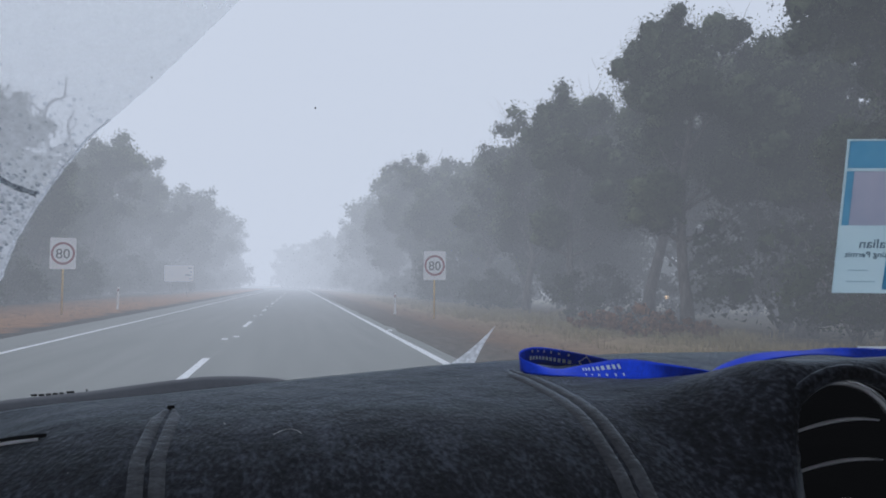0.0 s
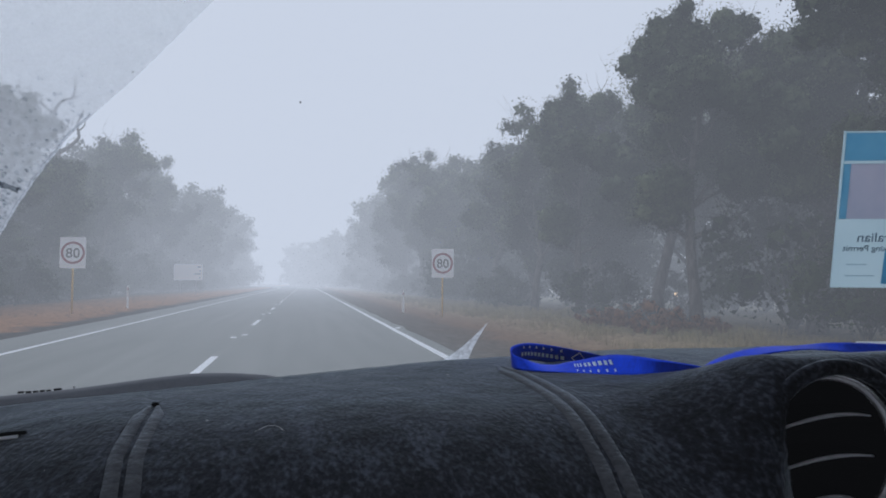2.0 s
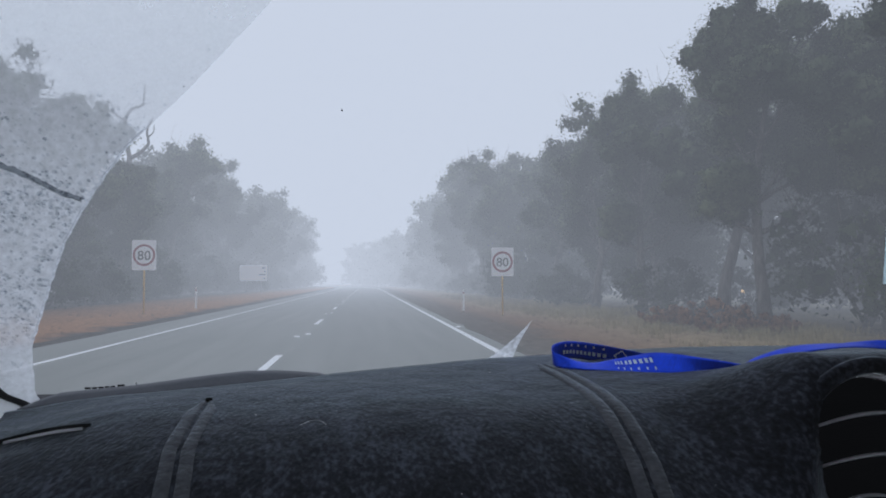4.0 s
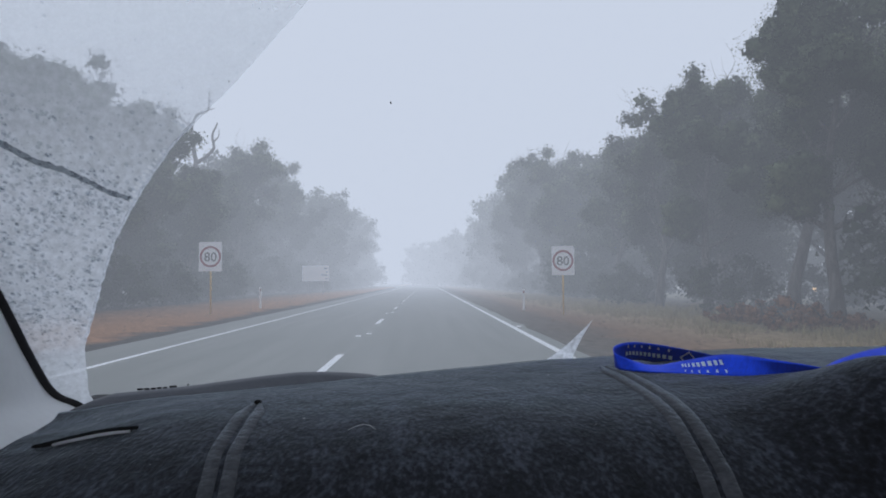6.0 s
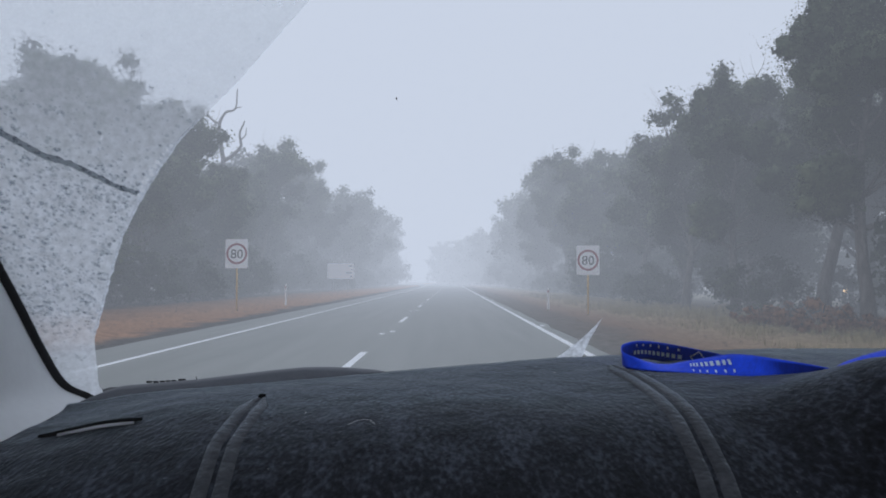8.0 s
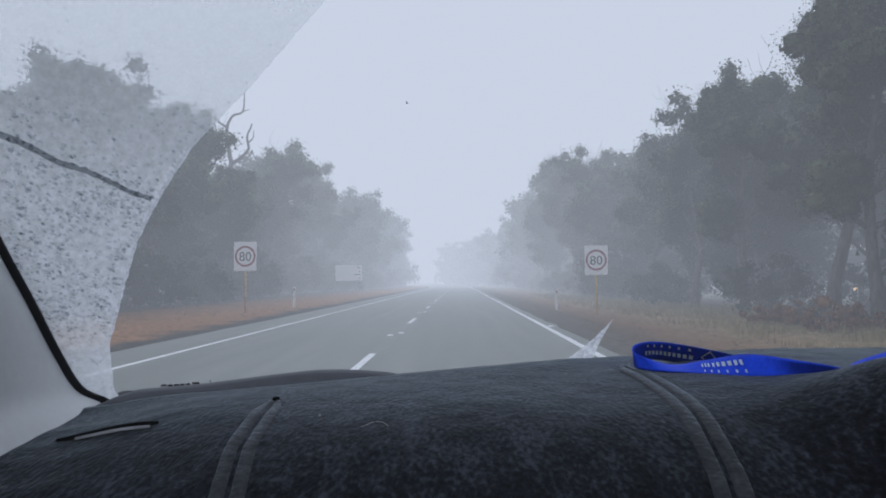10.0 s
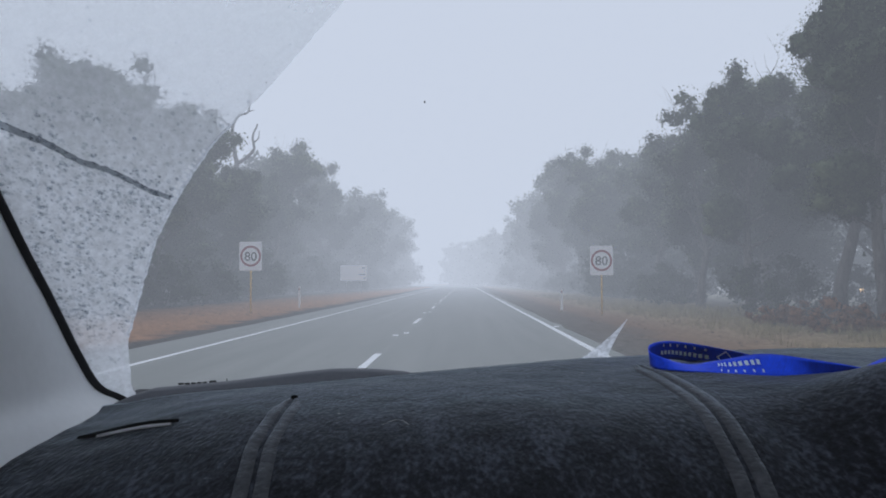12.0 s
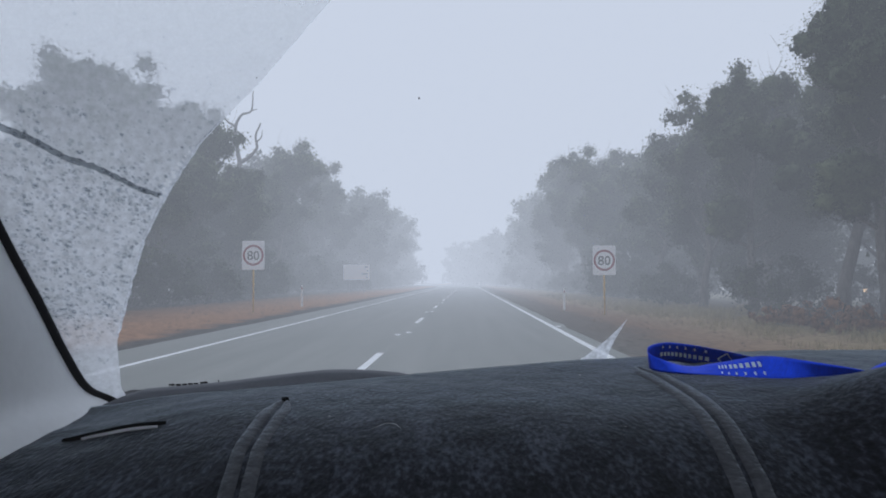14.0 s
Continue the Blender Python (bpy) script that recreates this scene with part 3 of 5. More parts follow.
def build_mat():
    mat_ob = tagged(empty("dash_mat", (CAR_X, 0.7, 1.07)), "charcoal felt dash mat with two stitched seams on the dashboard", "dash mat")
    us = np.concatenate([np.linspace(0, 0.56, 80), np.linspace(0.566, 1, 100)])
    xs = np.concatenate([np.linspace(-0.40, 0.30, 140), np.linspace(0.304, 0.52, 90), np.linspace(0.53, 1.15, 60)])
    columns = []
    for x in xs:
        lo, hi = 0.0, 0.6
        for _ in range(30):
            m = (lo + hi) / 2
            if mat_point(x, m)[1] > mat_edge(x):
                lo = m
            else:
                hi = m
        line = [mat_point(x, lo + (1 - lo) * u) for u in us]
        ex, ey, ez = line[0]
        columns.append([(ex, ey + 0.002, ez - 0.008), (ex, ey + 0.002, ez - 0.003)] + line)
    grid = [list(r) for r in zip(*columns)]
    v, f = sheet(grid)
    f = [q for q in f if not (sum(v[i][1] for i in q) / 4 < 0.515 and math.hypot(sum(v[i][0] for i in q) / 4 - HOLE[0], sum(v[i][2] for i in q) / 4 - HOLE[2]) < VENT_R)]
    cloth = link_mesh("cloth", v, f, FELT, smooth=True)
    inv = Matrix.Translation((-CAR_X, -0.7, -1.07))
    cloth.parent, cloth.matrix_parent_inverse = mat_ob, inv
    # rolled rim round the vent opening
    ring = [(HOLE[0] + (VENT_R + 0.003) * math.cos(a), HOLE[1] + 0.004 + 0.004 * max(0.0, math.sin(a)), HOLE[2] + (VENT_R + 0.003) * math.sin(a)) for a in np.linspace(0, 2 * math.pi, 60)]
    rv, rf = tube_data(ring, [0.0062] * len(ring), 10)
    rim = link_mesh("rolled_rim", rv, rf, FELT, smooth=True)
    rim.parent, rim.matrix_parent_inverse = mat_ob, inv

    def seam(x_of, y_far, y_near, width):
        """Two raised bands with a groove between them."""
        uu = [u for u in np.linspace(0.05, 1, 220)]
        for off, w in ((-0.25, 0.44), (0.25, 0.44)):
            rows = []
            for u in uu:
                x, y, z = mat_point(x_of(0.6), u)
                x = x_of(y)
                if not y_near <= y <= y_far:
                    continue
                x, y, z = mat_point(x, u)
                taper = min(1.0, 0.35 + (y_far - y) / 0.05)
                a, b = x + (off - w / 2) * width * taper, x + (off + w / 2) * width * taper
                nx = 0.0006 * noise.noise((y * 90, off, 1))
                rows.append([(a, y, z - 0.002), (a + 0.0012, y, z + 0.0010 + nx), ((a + b) / 2, y, z + 0.0013 + nx), (b - 0.0012, y, z + 0.0010 + nx), (b, y, z - 0.002)])
            sv, sf = sheet(rows)
            s = link_mesh("seam_band", sv, sf, FELT_SEAM, smooth=True, label="pressed felt seam binding")
            s.parent, s.matrix_parent_inverse = mat_ob, inv
    seam(lambda y: float(np.interp(y, [0.39, 0.465, 0.562, 0.69], [-0.071, -0.083, -0.098, -0.103])), 0.692, 0.39, 0.0270)
    seam(lambda y: float(np.interp(y, [0.39, 0.46, 0.52, 0.60, 0.66, 0.74, 0.83], [0.217, 0.226, 0.235, 0.2415, 0.243, 0.2385, 0.230])), 0.822, 0.39, 0.0290)
    return mat_ob


dash_mat = build_mat()


def build_dash():
    """The plastic dashboard under the mat; it shows as a smooth strip behind the cloth."""
    xs = np.linspace(-0.42, 1.20, 110)
    rows = []
    for x in xs:
        ye = screen_y(x, 1.075) - 0.004
        yb = mat_edge(x)
        z = float(np.interp(x, [-0.42, -0.30, -0.262, -0.19, -0.16, -0.125, -0.09, -0.056, -0.02, 0.0, 0.03, 1.2],
                            [1.040, 1.056, 1.0725, 1.0757, 1.0785, 1.0815, 1.0837, 1.0822, 1.078, 1.073, 1.068, 1.08]))
        rows.append([(x, ye, z - 0.05), (x, ye, z - 0.002), (x, ye - 0.010, z), (x, yb + 0.012, z - 0.002), (x, yb - 0.02, z - 0.03), (x, 0.6, z - 0.07),
                     (x, 0.53, 1.0), (x, 0.50, 0.85), (x, 0.60, 0.62), (x, 0.97, 0.62), (x, ye, z - 0.05)])
    v, f = sheet(rows)
    in_car(link_mesh("dashboard", v, f, DASH, smooth=True, label="dark grey plastic dashboard"))


build_dash()


def build_vent():
    cx, cy, cz = VENT
    vent = in_car(part("air_vent", bmesh.new(), None, None, "round air vent with chrome ring and dark vanes"))
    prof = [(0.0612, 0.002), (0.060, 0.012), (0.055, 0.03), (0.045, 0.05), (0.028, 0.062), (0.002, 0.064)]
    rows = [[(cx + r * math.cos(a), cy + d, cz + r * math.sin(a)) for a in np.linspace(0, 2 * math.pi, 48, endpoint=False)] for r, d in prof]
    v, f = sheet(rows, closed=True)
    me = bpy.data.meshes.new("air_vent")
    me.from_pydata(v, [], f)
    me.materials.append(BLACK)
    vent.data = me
    rows = [[(cx + r * math.cos(a), cy + d, cz + r * math.sin(a)) for a in np.linspace(0, 2 * math.pi, 72, endpoint=False)]
            for r, d in [(0.0575 + 0.0042 * math.cos(b), 0.007 - 0.0042 * math.sin(b)) for b in np.linspace(-0.6, math.pi + 0.6, 12)]]
    rv, rf = sheet(rows, closed=True)
    link_mesh("chrome_ring", rv, rf, CHROME, vent, smooth=True, label="satin chrome ring")
    for h in (-0.040, -0.0115, 0.0185):
        w = math.sqrt(max(0, 0.050 ** 2 - h * h))
        rows = []
        for x in np.linspace(-w, w, 20):
            bow = 0.008 * (1 - (x / w) ** 2)
            y = cy + 0.014 - bow * 0.6
            z = cz + h + bow + 0.13 * x
            rows.append([(cx + x, y, z - 0.0012), (cx + x, y - 0.001, z + 0.0006), (cx + x, y, z + 0.0018), (cx + x, y + 0.03, z + 0.005), (cx + x, y + 0.03, z + 0.003), (cx + x, y, z - 0.0012)])
        v, f = sheet(rows)
        vane = link_mesh("vane", v, f, BLACK, vent, smooth=True, label="curved plastic vane painted in shade black")
        # Pale tube paints the lit rim; the vane's black paints its shade
        lip = [Vector(r[1]) + Vector((0, -0.0008, 0)) for r in rows[1:-1]]
        v, f = tube_data(lip, [0.0006 + 0.0009 * math.sin(math.pi * (i + 0.5) / len(lip)) for i in range(len(lip))], 8)
        link_mesh("edge", v, f, VANE_LIT, vane, smooth=True, label="vane edge painted in its lit tone")


build_vent()

# ---- woods ----


def leaf_cloud(rand, centres, radii, per, size, heart, reach):
    """Loose pointed leaves round the centres; each leaf is shaded as part of its round clump and of the whole crown."""
    verts, faces, shade = [], [], []
    for c, r in zip(centres, radii):
        n = int(per * (0.8 + 0.4 * rand.random()))
        d = rand.normal(size=(n, 3))
        d /= np.linalg.norm(d, axis=1)[:, None]
        p = c + d * (r * rand.random(n) ** 0.36)[:, None] * np.array([1, 1, 0.78])
        face = d + rand.normal(size=(n, 3)) * 0.5
        ax = np.cross(face, rand.normal(size=(n, 3)))
        ax[:, 2] -= 0.2
        ax /= np.linalg.norm(ax, axis=1)[:, None] + 1e-9
        sd = np.cross(ax, face)
        sd /= np.linalg.norm(sd, axis=1)[:, None] + 1e-9
        rim = np.linalg.norm((p - c) / (r * np.array([1, 1, 0.78])), axis=1)
        ln = size * ((0.6 + 0.8 * rand.random(n)) * (1.2 - 0.4 * rim ** 2))[:, None]
        wd = ln * (0.42 + 0.20 * rand.random(n))[:, None]
        # broad leaves deep in the clump close its heart
        m = n // 4
        p[:m] = c + (p[:m] - c) * 0.5
        ln[:m], wd[:m] = r * 0.36, r * 0.16
        k = len(verts)
        blade = np.stack([p - ax * ln / 2 + sd * wd, p - ax * ln / 2 - sd * wd, p + ax * ln / 2], axis=1).reshape(-1, 3)
        out = d * 0.85 + (p - heart) / reach * 0.6 + np.array([0, 0, 0.20])
        out /= np.linalg.norm(out, axis=1)[:, None] + 1e-9
        turned = np.einsum("ij,ij->i", np.cross(sd, ax), out) > 0
        blade = blade.reshape(-1, 3, 3)
        blade[turned] = blade[turned][:, ::-1]
        verts.extend(blade.reshape(-1, 3).tolist())
        shade.extend(np.repeat(out, 3, axis=0).tolist())
        faces.extend([(k + 3 * i, k + 3 * i + 1, k + 3 * i + 2) for i in range(n)])
    return verts, faces, shade


def link_leaves(name, cloud, mat_used, parent):
    v, f, shade = cloud
    ob = link_mesh(name, v, f, mat_used, parent, smooth=True)
    ob.data.normals_split_custom_set_from_vertices(shade)
    return ob


crown_top = {}


def build_tree(seed, height, spread, base, leaf=0.14, per=125, clumps=210, fine=True, lean=0.0, open_crown=0.0):
    """A gum tree: tapered trunk and forking limbs, and a crown of leaf clumps hung on the limb ends."""
    rand = np.random.default_rng(seed)
    root = empty("tree")
    v, f, tips = [], [], []
    top = height * 0.82

    def limb(p, d, length, r, depth):
        pts, rad, q = [p], [r], np.array(p, float)
        d = np.array(d, float)
        for i in range(6):
            d = d + rand.normal(size=3) * 0.17 + np.array([0, 0, 0.09])
            d /= np.linalg.norm(d)
            q = q + d * length / 6
            pts.append(tuple(q))
            rad.append(r * (1 - 0.72 * (i + 1) / 6))
        if depth < 2:
            tube_data(pts if fine else pts[::2], rad if fine else rad[::2], (8, 5)[depth] if fine else 4, v, f)
        elif fine:
            tube_data(pts[::3], rad[::3], 3, v, f)
        if depth < 2:
            for j in (2, 3, 4, 5, 6, 6):
                if rand.random() < 0.95 and math.hypot(pts[j][0], pts[j][1]) < spread * 0.72:
                    out = rand.normal(size=3) * np.array([1, 1, 0.45]) + np.array([0, 0, 0.35])
                    out /= np.linalg.norm(out)
                    limb(pts[j], d * 0.45 + out * 0.8, length * (0.42 + 0.25 * rand.random()), rad[j] * 0.7, depth + 1)
        if depth >= 1:
            tips.extend([np.array(pts[k]) for k in (4, 6) if math.hypot(pts[k][0], pts[k][1]) < spread])

    trunk, rad, q, d = [], [], np.zeros(3), np.array([lean, 0, 1.0])
    n = 9
    r0 = height * 0.016 + 0.05
    for i in range(n + 1):
        trunk.append(tuple(q + np.array([0, 0, -0.25 if i == 0 else 0])))
        rad.append(r0 * (1.35 if i == 0 else 1 - 0.8 * i / n))
        d = d + rand.normal(size=3) * np.array([0.10, 0.10, 0.02])
        d /= np.linalg.norm(d)
        q = q + d * top / n
    tube_data(trunk, rad, 10, v, f)
    k0 = max(2, int(n * base))
    for i in range(k0, n + 1):
        for _ in range(2):
            a = rand.random() * 2 * math.pi
            up = 0.35 + 0.7 * i / n
            s = spread * (1.0 - 0.35 * abs(i / n - 0.6)) * (0.55 + 0.5 * rand.random())
            limb(trunk[i], (math.cos(a), math.sin(a), up), s * 0.72, rad[i] * 0.62, 1 if i > n - 2 else 0)
    link_mesh("trunk", v, f, BARK, root, smooth=True)
    # clumps hang together: a tip that stands alone carries none
    pos = np.array(tips)
    near = (np.linalg.norm(pos[:, None] - pos[None], axis=2) < spread * 0.27).sum(axis=1)
    kept = [i for i in range(len(tips)) if near[i] > (9 if fine else 7)]
    heart = pos[kept].mean(axis=0)
    if open_crown:
        kept = [i for i in kept if noise.noise(Vector(pos[i]) * 0.55 + Vector((seed, 0, 0))) > open_crown - 0.5]
        left = pos[kept]
        near = (np.linalg.norm(left[:, None] - left[None], axis=2) < spread * 0.24).sum(axis=1)
        kept = [i for i, n_near in zip(kept, near) if n_near > 7]
    pick = rand.permutation(len(kept))[:clumps]
    cs = [pos[kept[i]] + rand.normal(size=3) * 0.15 for i in pick]
    rs = [spread * ((0.145 if fine else 0.18) + 0.12 * rand.random()) for _ in cs]
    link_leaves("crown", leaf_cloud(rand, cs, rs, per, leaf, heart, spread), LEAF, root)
    crown_top[root.name] = max(c[2] + r * 0.78 for c, r in zip(cs, rs))
    return root


def build_bush(seed, height, width, mat_used, leaf=0.10, count=40, per=80):
    rand = np.random.default_rng(seed)
    root = empty("bush")
    v, f = [], []
    for i in range(9):
        a = rand.random() * 6.28
        d = np.array([math.cos(a) * width * 0.45, math.sin(a) * width * 0.45, height * (0.55 + 0.35 * rand.random())])
        pts = [tuple(d * t + rand.normal(size=3) * 0.05 * t * height * 0.4 - np.array([0, 0, 0.08 * (t == 0)])) for t in np.linspace(0, 1, 5)]
        tube_data(pts, [0.03, 0.025, 0.018, 0.012, 0.006], 5, v, f)
    link_mesh("stems", v, f, BARK, root, smooth=True)
    cs, rs = [], []
    for i in range(count):
        a, r = rand.random() * 6.28, math.sqrt(rand.random())
        h = height * (0.12 + 0.75 * rand.random() * (1 - 0.55 * r * r))
        cs.append(np.array([math.cos(a) * r * width / 2, math.sin(a) * r * width / 2, h]))
        rs.append(height * (0.14 + 0.10 * rand.random()))
    link_leaves("foliage", leaf_cloud(rand, cs, rs, per, leaf, np.array([0, 0, height * 0.3]), width * 0.6), mat_used, root)
    return root


def build_dead_tree():
    """A bare trunk that forks into two crooked limbs above the living crowns."""
    root = empty("dead_tree")
    v, f = [], []
    for points, thick in (([(0, 0, -0.3), (0.15, 0.1, 3.0), (-0.05, 0.05, 6.2), (0.10, 0, 9.1)], (0.30, 0.17)),
                          ([(0.10, 0, 9.0), (-0.10, 0, 10.3), (-0.22, 0.1, 11.5), (0.20, 0.1, 12.3), (0.85, 0.1, 12.6), (1.00, 0, 13.9)], (0.16, 0.035)),
                          ([(-0.22, 0.1, 11.5), (-0.90, 0.2, 12.0), (-1.20, 0.3, 12.7)], (0.09, 0.03)),
                          ([(0.10, 0, 9.0), (0.75, -0.1, 9.4), (1.30, -0.1, 10.0), (1.20, -0.1, 10.8), (1.55, -0.1, 11.7)], (0.15, 0.05)),
                          ([(1.25, -0.1, 10.4), (1.65, -0.3, 10.7), (1.70, -0.3, 11.2)], (0.06, 0.02)),
                          ([(0.85, 0.1, 12.6), (1.30, 0.1, 12.7)], (0.05, 0.015)),
                          ([(-0.90, 0.2, 12.0), (-1.35, 0, 12.1)], (0.05, 0.015))):
        line = catmull(points, 6)
        tube_data([p + np.array([0.05 * noise.noise((p[2] * 2, k, 0)), 0, 0]) for k, p in enumerate(line)],
                  [thick[0] + (thick[1] - thick[0]) * k / (len(line) - 1) for k in range(len(line))], 8, v, f)
    link_mesh("trunk", v, f, DEADWOOD, root, smooth=True)
    return tagged(root, "bare dead tree with forked grey limbs above the crowns", "tree")


TREES = [build_tree(11, 13, 4.4, 0.36), build_tree(12, 12, 4.0, 0.30), build_tree(16, 14.5, 4.8, 0.42), build_tree(14, 10.5, 4.2, 0.25),
         build_tree(15, 11.5, 3.8, 0.45, open_crown=0.42), build_tree(18, 13, 4.4, 0.40, open_crown=0.45),
         build_tree(16, 14.5, 4.8, 0.36, leaf=0.07, per=430, clumps=220), build_tree(19, 12.5, 4.2, 0.34, leaf=0.07, per=430, clumps=210, open_crown=0.40)]
FAR = [build_tree(21, 12, 4.6, 0.25, leaf=0.26, per=48, clumps=100, fine=False),
       build_tree(22, 11, 4.2, 0.22, leaf=0.26, per=48, clumps=100, fine=False),
       build_tree(23, 13.5, 4.8, 0.30, leaf=0.26, per=48, clumps=100, fine=False)]
BUSHES = [build_bush(31, 2.6, 3.4, SHRUB, count=42, per=62), build_bush(32, 1.7, 2.6, SHRUB, count=32, per=62), build_bush(33, 3.6, 3.6, SHRUB, count=55, per=62)]
FERNS = [build_bush(36, 1.0, 2.2, BRACKEN, leaf=0.12, count=26, per=60)]
TREE_LABEL = "grey-green gum tree with dark trunk, veiled by fog"
BUSH_LABEL = "dense dark green roadside shrub under the trees"
for p in TREES + FAR:
    tagged(p, TREE_LABEL, "tree", "roadside trees")
for p in BUSHES:
    tagged(p, BUSH_LABEL, "bush", "roadside shrubs")
for p in FERNS:
    tagged(p, "low rust-brown dry bracken clump on the verge", "bush", "dry bracken")

placed = set()


def put(proto, x, y, turn, s=1.0):
    """The first use moves the thing itself; later ones are copies."""
    m = Matrix.LocRotScale((x, y, ground_height(x, y) - 0.02), Euler((0, 0, turn)), None)
    if proto.name not in placed:
        placed.add(proto.name)
        ob = proto
        ob.matrix_basis = m
    else:
        ob = copy_thing(proto, m)
    ob.scale = (s, s, s)
    return ob


def grow(proto, x, y, tall):
    """Puts a tree of that height."""
    return put(proto, x, y, rnd.uniform(0, 6.2), tall / crown_top[proto.name])


rnd = random.Random(5)
# a thin belt on one side, an open field behind it: (kind, x, y, height)
BELT = [
    (3, 12.0, 8.0, 9.0), (7, 11.4, 13.0, 9.6), (6, 12.8, 17.5, 11.0), (7, 10.6, 19.5, 9.2), (6, 11.6, 24.0, 10.4), (7, 10.2, 27.5, 8.8), (1, 12.0, 30.5, 10.4), (5, 10.4, 34.0, 9.6),
    (3, 11.6, 38.0, 9.2), (0, 10.6, 43.0, 9.7), (1, 11.8, 49.0, 10.3), (2, 10.6, 55.0, 11.4), (3, 11.6, 61.0, 11.6), (0, 10.6, 67.5, 12.8), (2, 11.4, 75.0, 14.2), (1, 10.6, 83.0, 14.4),
    (3, 14.6, 15.0, 8.4), (0, 15.4, 22.0, 9.4), (1, 15.0, 28.0, 9.4), (3, 14.8, 34.0, 10.0), (0, 18.6, 26.0, 9.4), (2, 18.8, 34.0, 10.4), (1, 19.0, 44.0, 10.6), (3, 18.4, 19.0, 8.6), (3, 15.4, 41.0, 10.2), (2, 15.0, 51.0, 11.0), (0, 15.6, 62.0, 12.0), (1, 15.2, 73.0, 13.0),
]
# closed woods on the other
WOOD = [
    (3, -13.4, 14.0, 8.6), (1, -14.6, 19.0, 9.2), (0, -13.4, 24.0, 9.2), (2, -14.8, 28.5, 10.2), (5, -13.2, 33.0, 9.6), (1, -14.2, 37.5, 10.4), (3, -13.2, 42.0, 7.6), (0, -14.4, 46.5, 8.2),
    (4, -13.2, 51.0, 8.6), (2, -14.2, 56.0, 12.2), (1, -15.0, 61.5, 12.4), (3, -16.4, 67.0, 13.0), (0, -15.6, 73.5, 13.8), (2, -14.2, 81.0, 14.6),
    (1, -17.6, 24.0, 9.6), (3, -18.0, 33.0, 10.4), (0, -17.6, 42.0, 10.8), (2, -18.2, 60.0, 10.4), (1, -17.8, 70.0, 13.0),
]
for k, x, y, tall in BELT + WOOD:
    grow(TREES[k] if -17 < x < 14.5 else FAR[k % 3], x, y, tall)
y = 90.0
while y < 270:
    grow(FAR[int(y) % 3], bend(y) + 10.9 + rnd.uniform(-0.7, 1.0), y, rnd.uniform(12.8, 15.4))
    grow(FAR[int(y + 1) % 3], bend(y + 3) - 13.7 + rnd.uniform(-0.9, 0.7), y + 3, rnd.uniform(12.6, 14.6))
    if y < 180:
        grow(FAR[int(y + 2) % 3], bend(y + 4) + 15.6 + rnd.uniform(-0.8, 1.2), y + 4, rnd.uniform(12.0, 14.0))
        grow(FAR[int(y + 1) % 3], bend(y) - 18.2 + rnd.uniform(-1.2, 0.8), y, rnd.uniform(12.0, 14.0))
    y += rnd.uniform(6.4, 8.6)
for i in range(16):
    grow(FAR[i % 3], 27.0 + rnd.uniform(-3, 5), 12 + 6 * i, rnd.uniform(8.5, 11))
    put(BUSHES[i % 3], 25.5 + rnd.uniform(-3, 3), 14 + 5 * i, rnd.uniform(0, 6.2), rnd.uniform(1.2, 1.8))
for i in range(8):
    put(BUSHES[(i + 1) % 3], 20.5 + rnd.uniform(-1.5, 1.5), 15 + 2.6 * i, rnd.uniform(0, 6.2), rnd.uniform(1.3, 1.9))
for i in range(7):
    grow(FAR[i % 3], -19.5 - rnd.uniform(0, 2), 10 + 7 * i, rnd.uniform(8.6, 9.6))
for i in range(5):
    grow(FAR[i % 3], 13.5 + rnd.uniform(-1, 2), -4 - 12 * i, rnd.uniform(9, 11))
    grow(FAR[(i + 1) % 3], -14.8 - rnd.uniform(-1, 2), -2 - 12 * i, rnd.uniform(9, 11))
put(build_dead_tree(), -15.3, 51.0, 0.0)
for i in range(44):
    y = 12 + 2.6 * i + rnd.uniform(-1, 1)
    put(BUSHES[i % 3], -12.9 + rnd.uniform(-1.4, 0.8) - (1.6 if 56 < y < 76 else 0), y, rnd.uniform(0, 6.2), rnd.uniform(0.8, 1.25))
    if y > 34 or i % 4 == 1:
        put(BUSHES[(i + 1) % 3], 10.6 + rnd.uniform(-0.6, 2.2), y + 1, rnd.uniform(0, 6.2), rnd.uniform(0.7, 1.1))
for i in range(24):
    put(BUSHES[(i + 2) % 3], -16 + rnd.uniform(-1, 1), 14 + 4.5 * i, rnd.uniform(0, 6.2), rnd.uniform(1.3, 2.0))
    if i != 3:
        put(BUSHES[i % 3], 14.0 + rnd.uniform(-1, 1.5), 10 + 4.5 * i, rnd.uniform(0, 6.2), rnd.uniform(1.0, 1.5))
for i in range(24):
    y = 122 + 6 * i
    for side in (-12.8, 10.8):
        put(BUSHES[i % 3], bend(y) + side + rnd.uniform(-1, 1), y + rnd.uniform(-2, 2), rnd.uniform(0, 6.2), rnd.uniform(1.5, 2.2))
put(BUSHES[2], 10.9, 51.0, 0.5, 1.5)
put(BUSHES[0], 12.6, 57.5, 2.1, 2.1)
for i in range(5):
    put(FERNS[0], 8.9 + rnd.uniform(-0.4, 1.2), 18 + 1.1 * i, rnd.uniform(0, 6.2), rnd.uniform(0.6, 1.0))

# ---- water on the windscreen ----
ARC_Z = [1.04, 1.073, 1.1195, 1.146, 1.18, 1.215, 1.2475, 1.2735, 1.296, 1.3435, 1.411, 1.52]
ARC_X = [-0.278, -0.2825, -0.2745, -0.262, -0.246, -0.2285, -0.2065, -0.186, -0.167, -0.114, -0.045, 0.062]


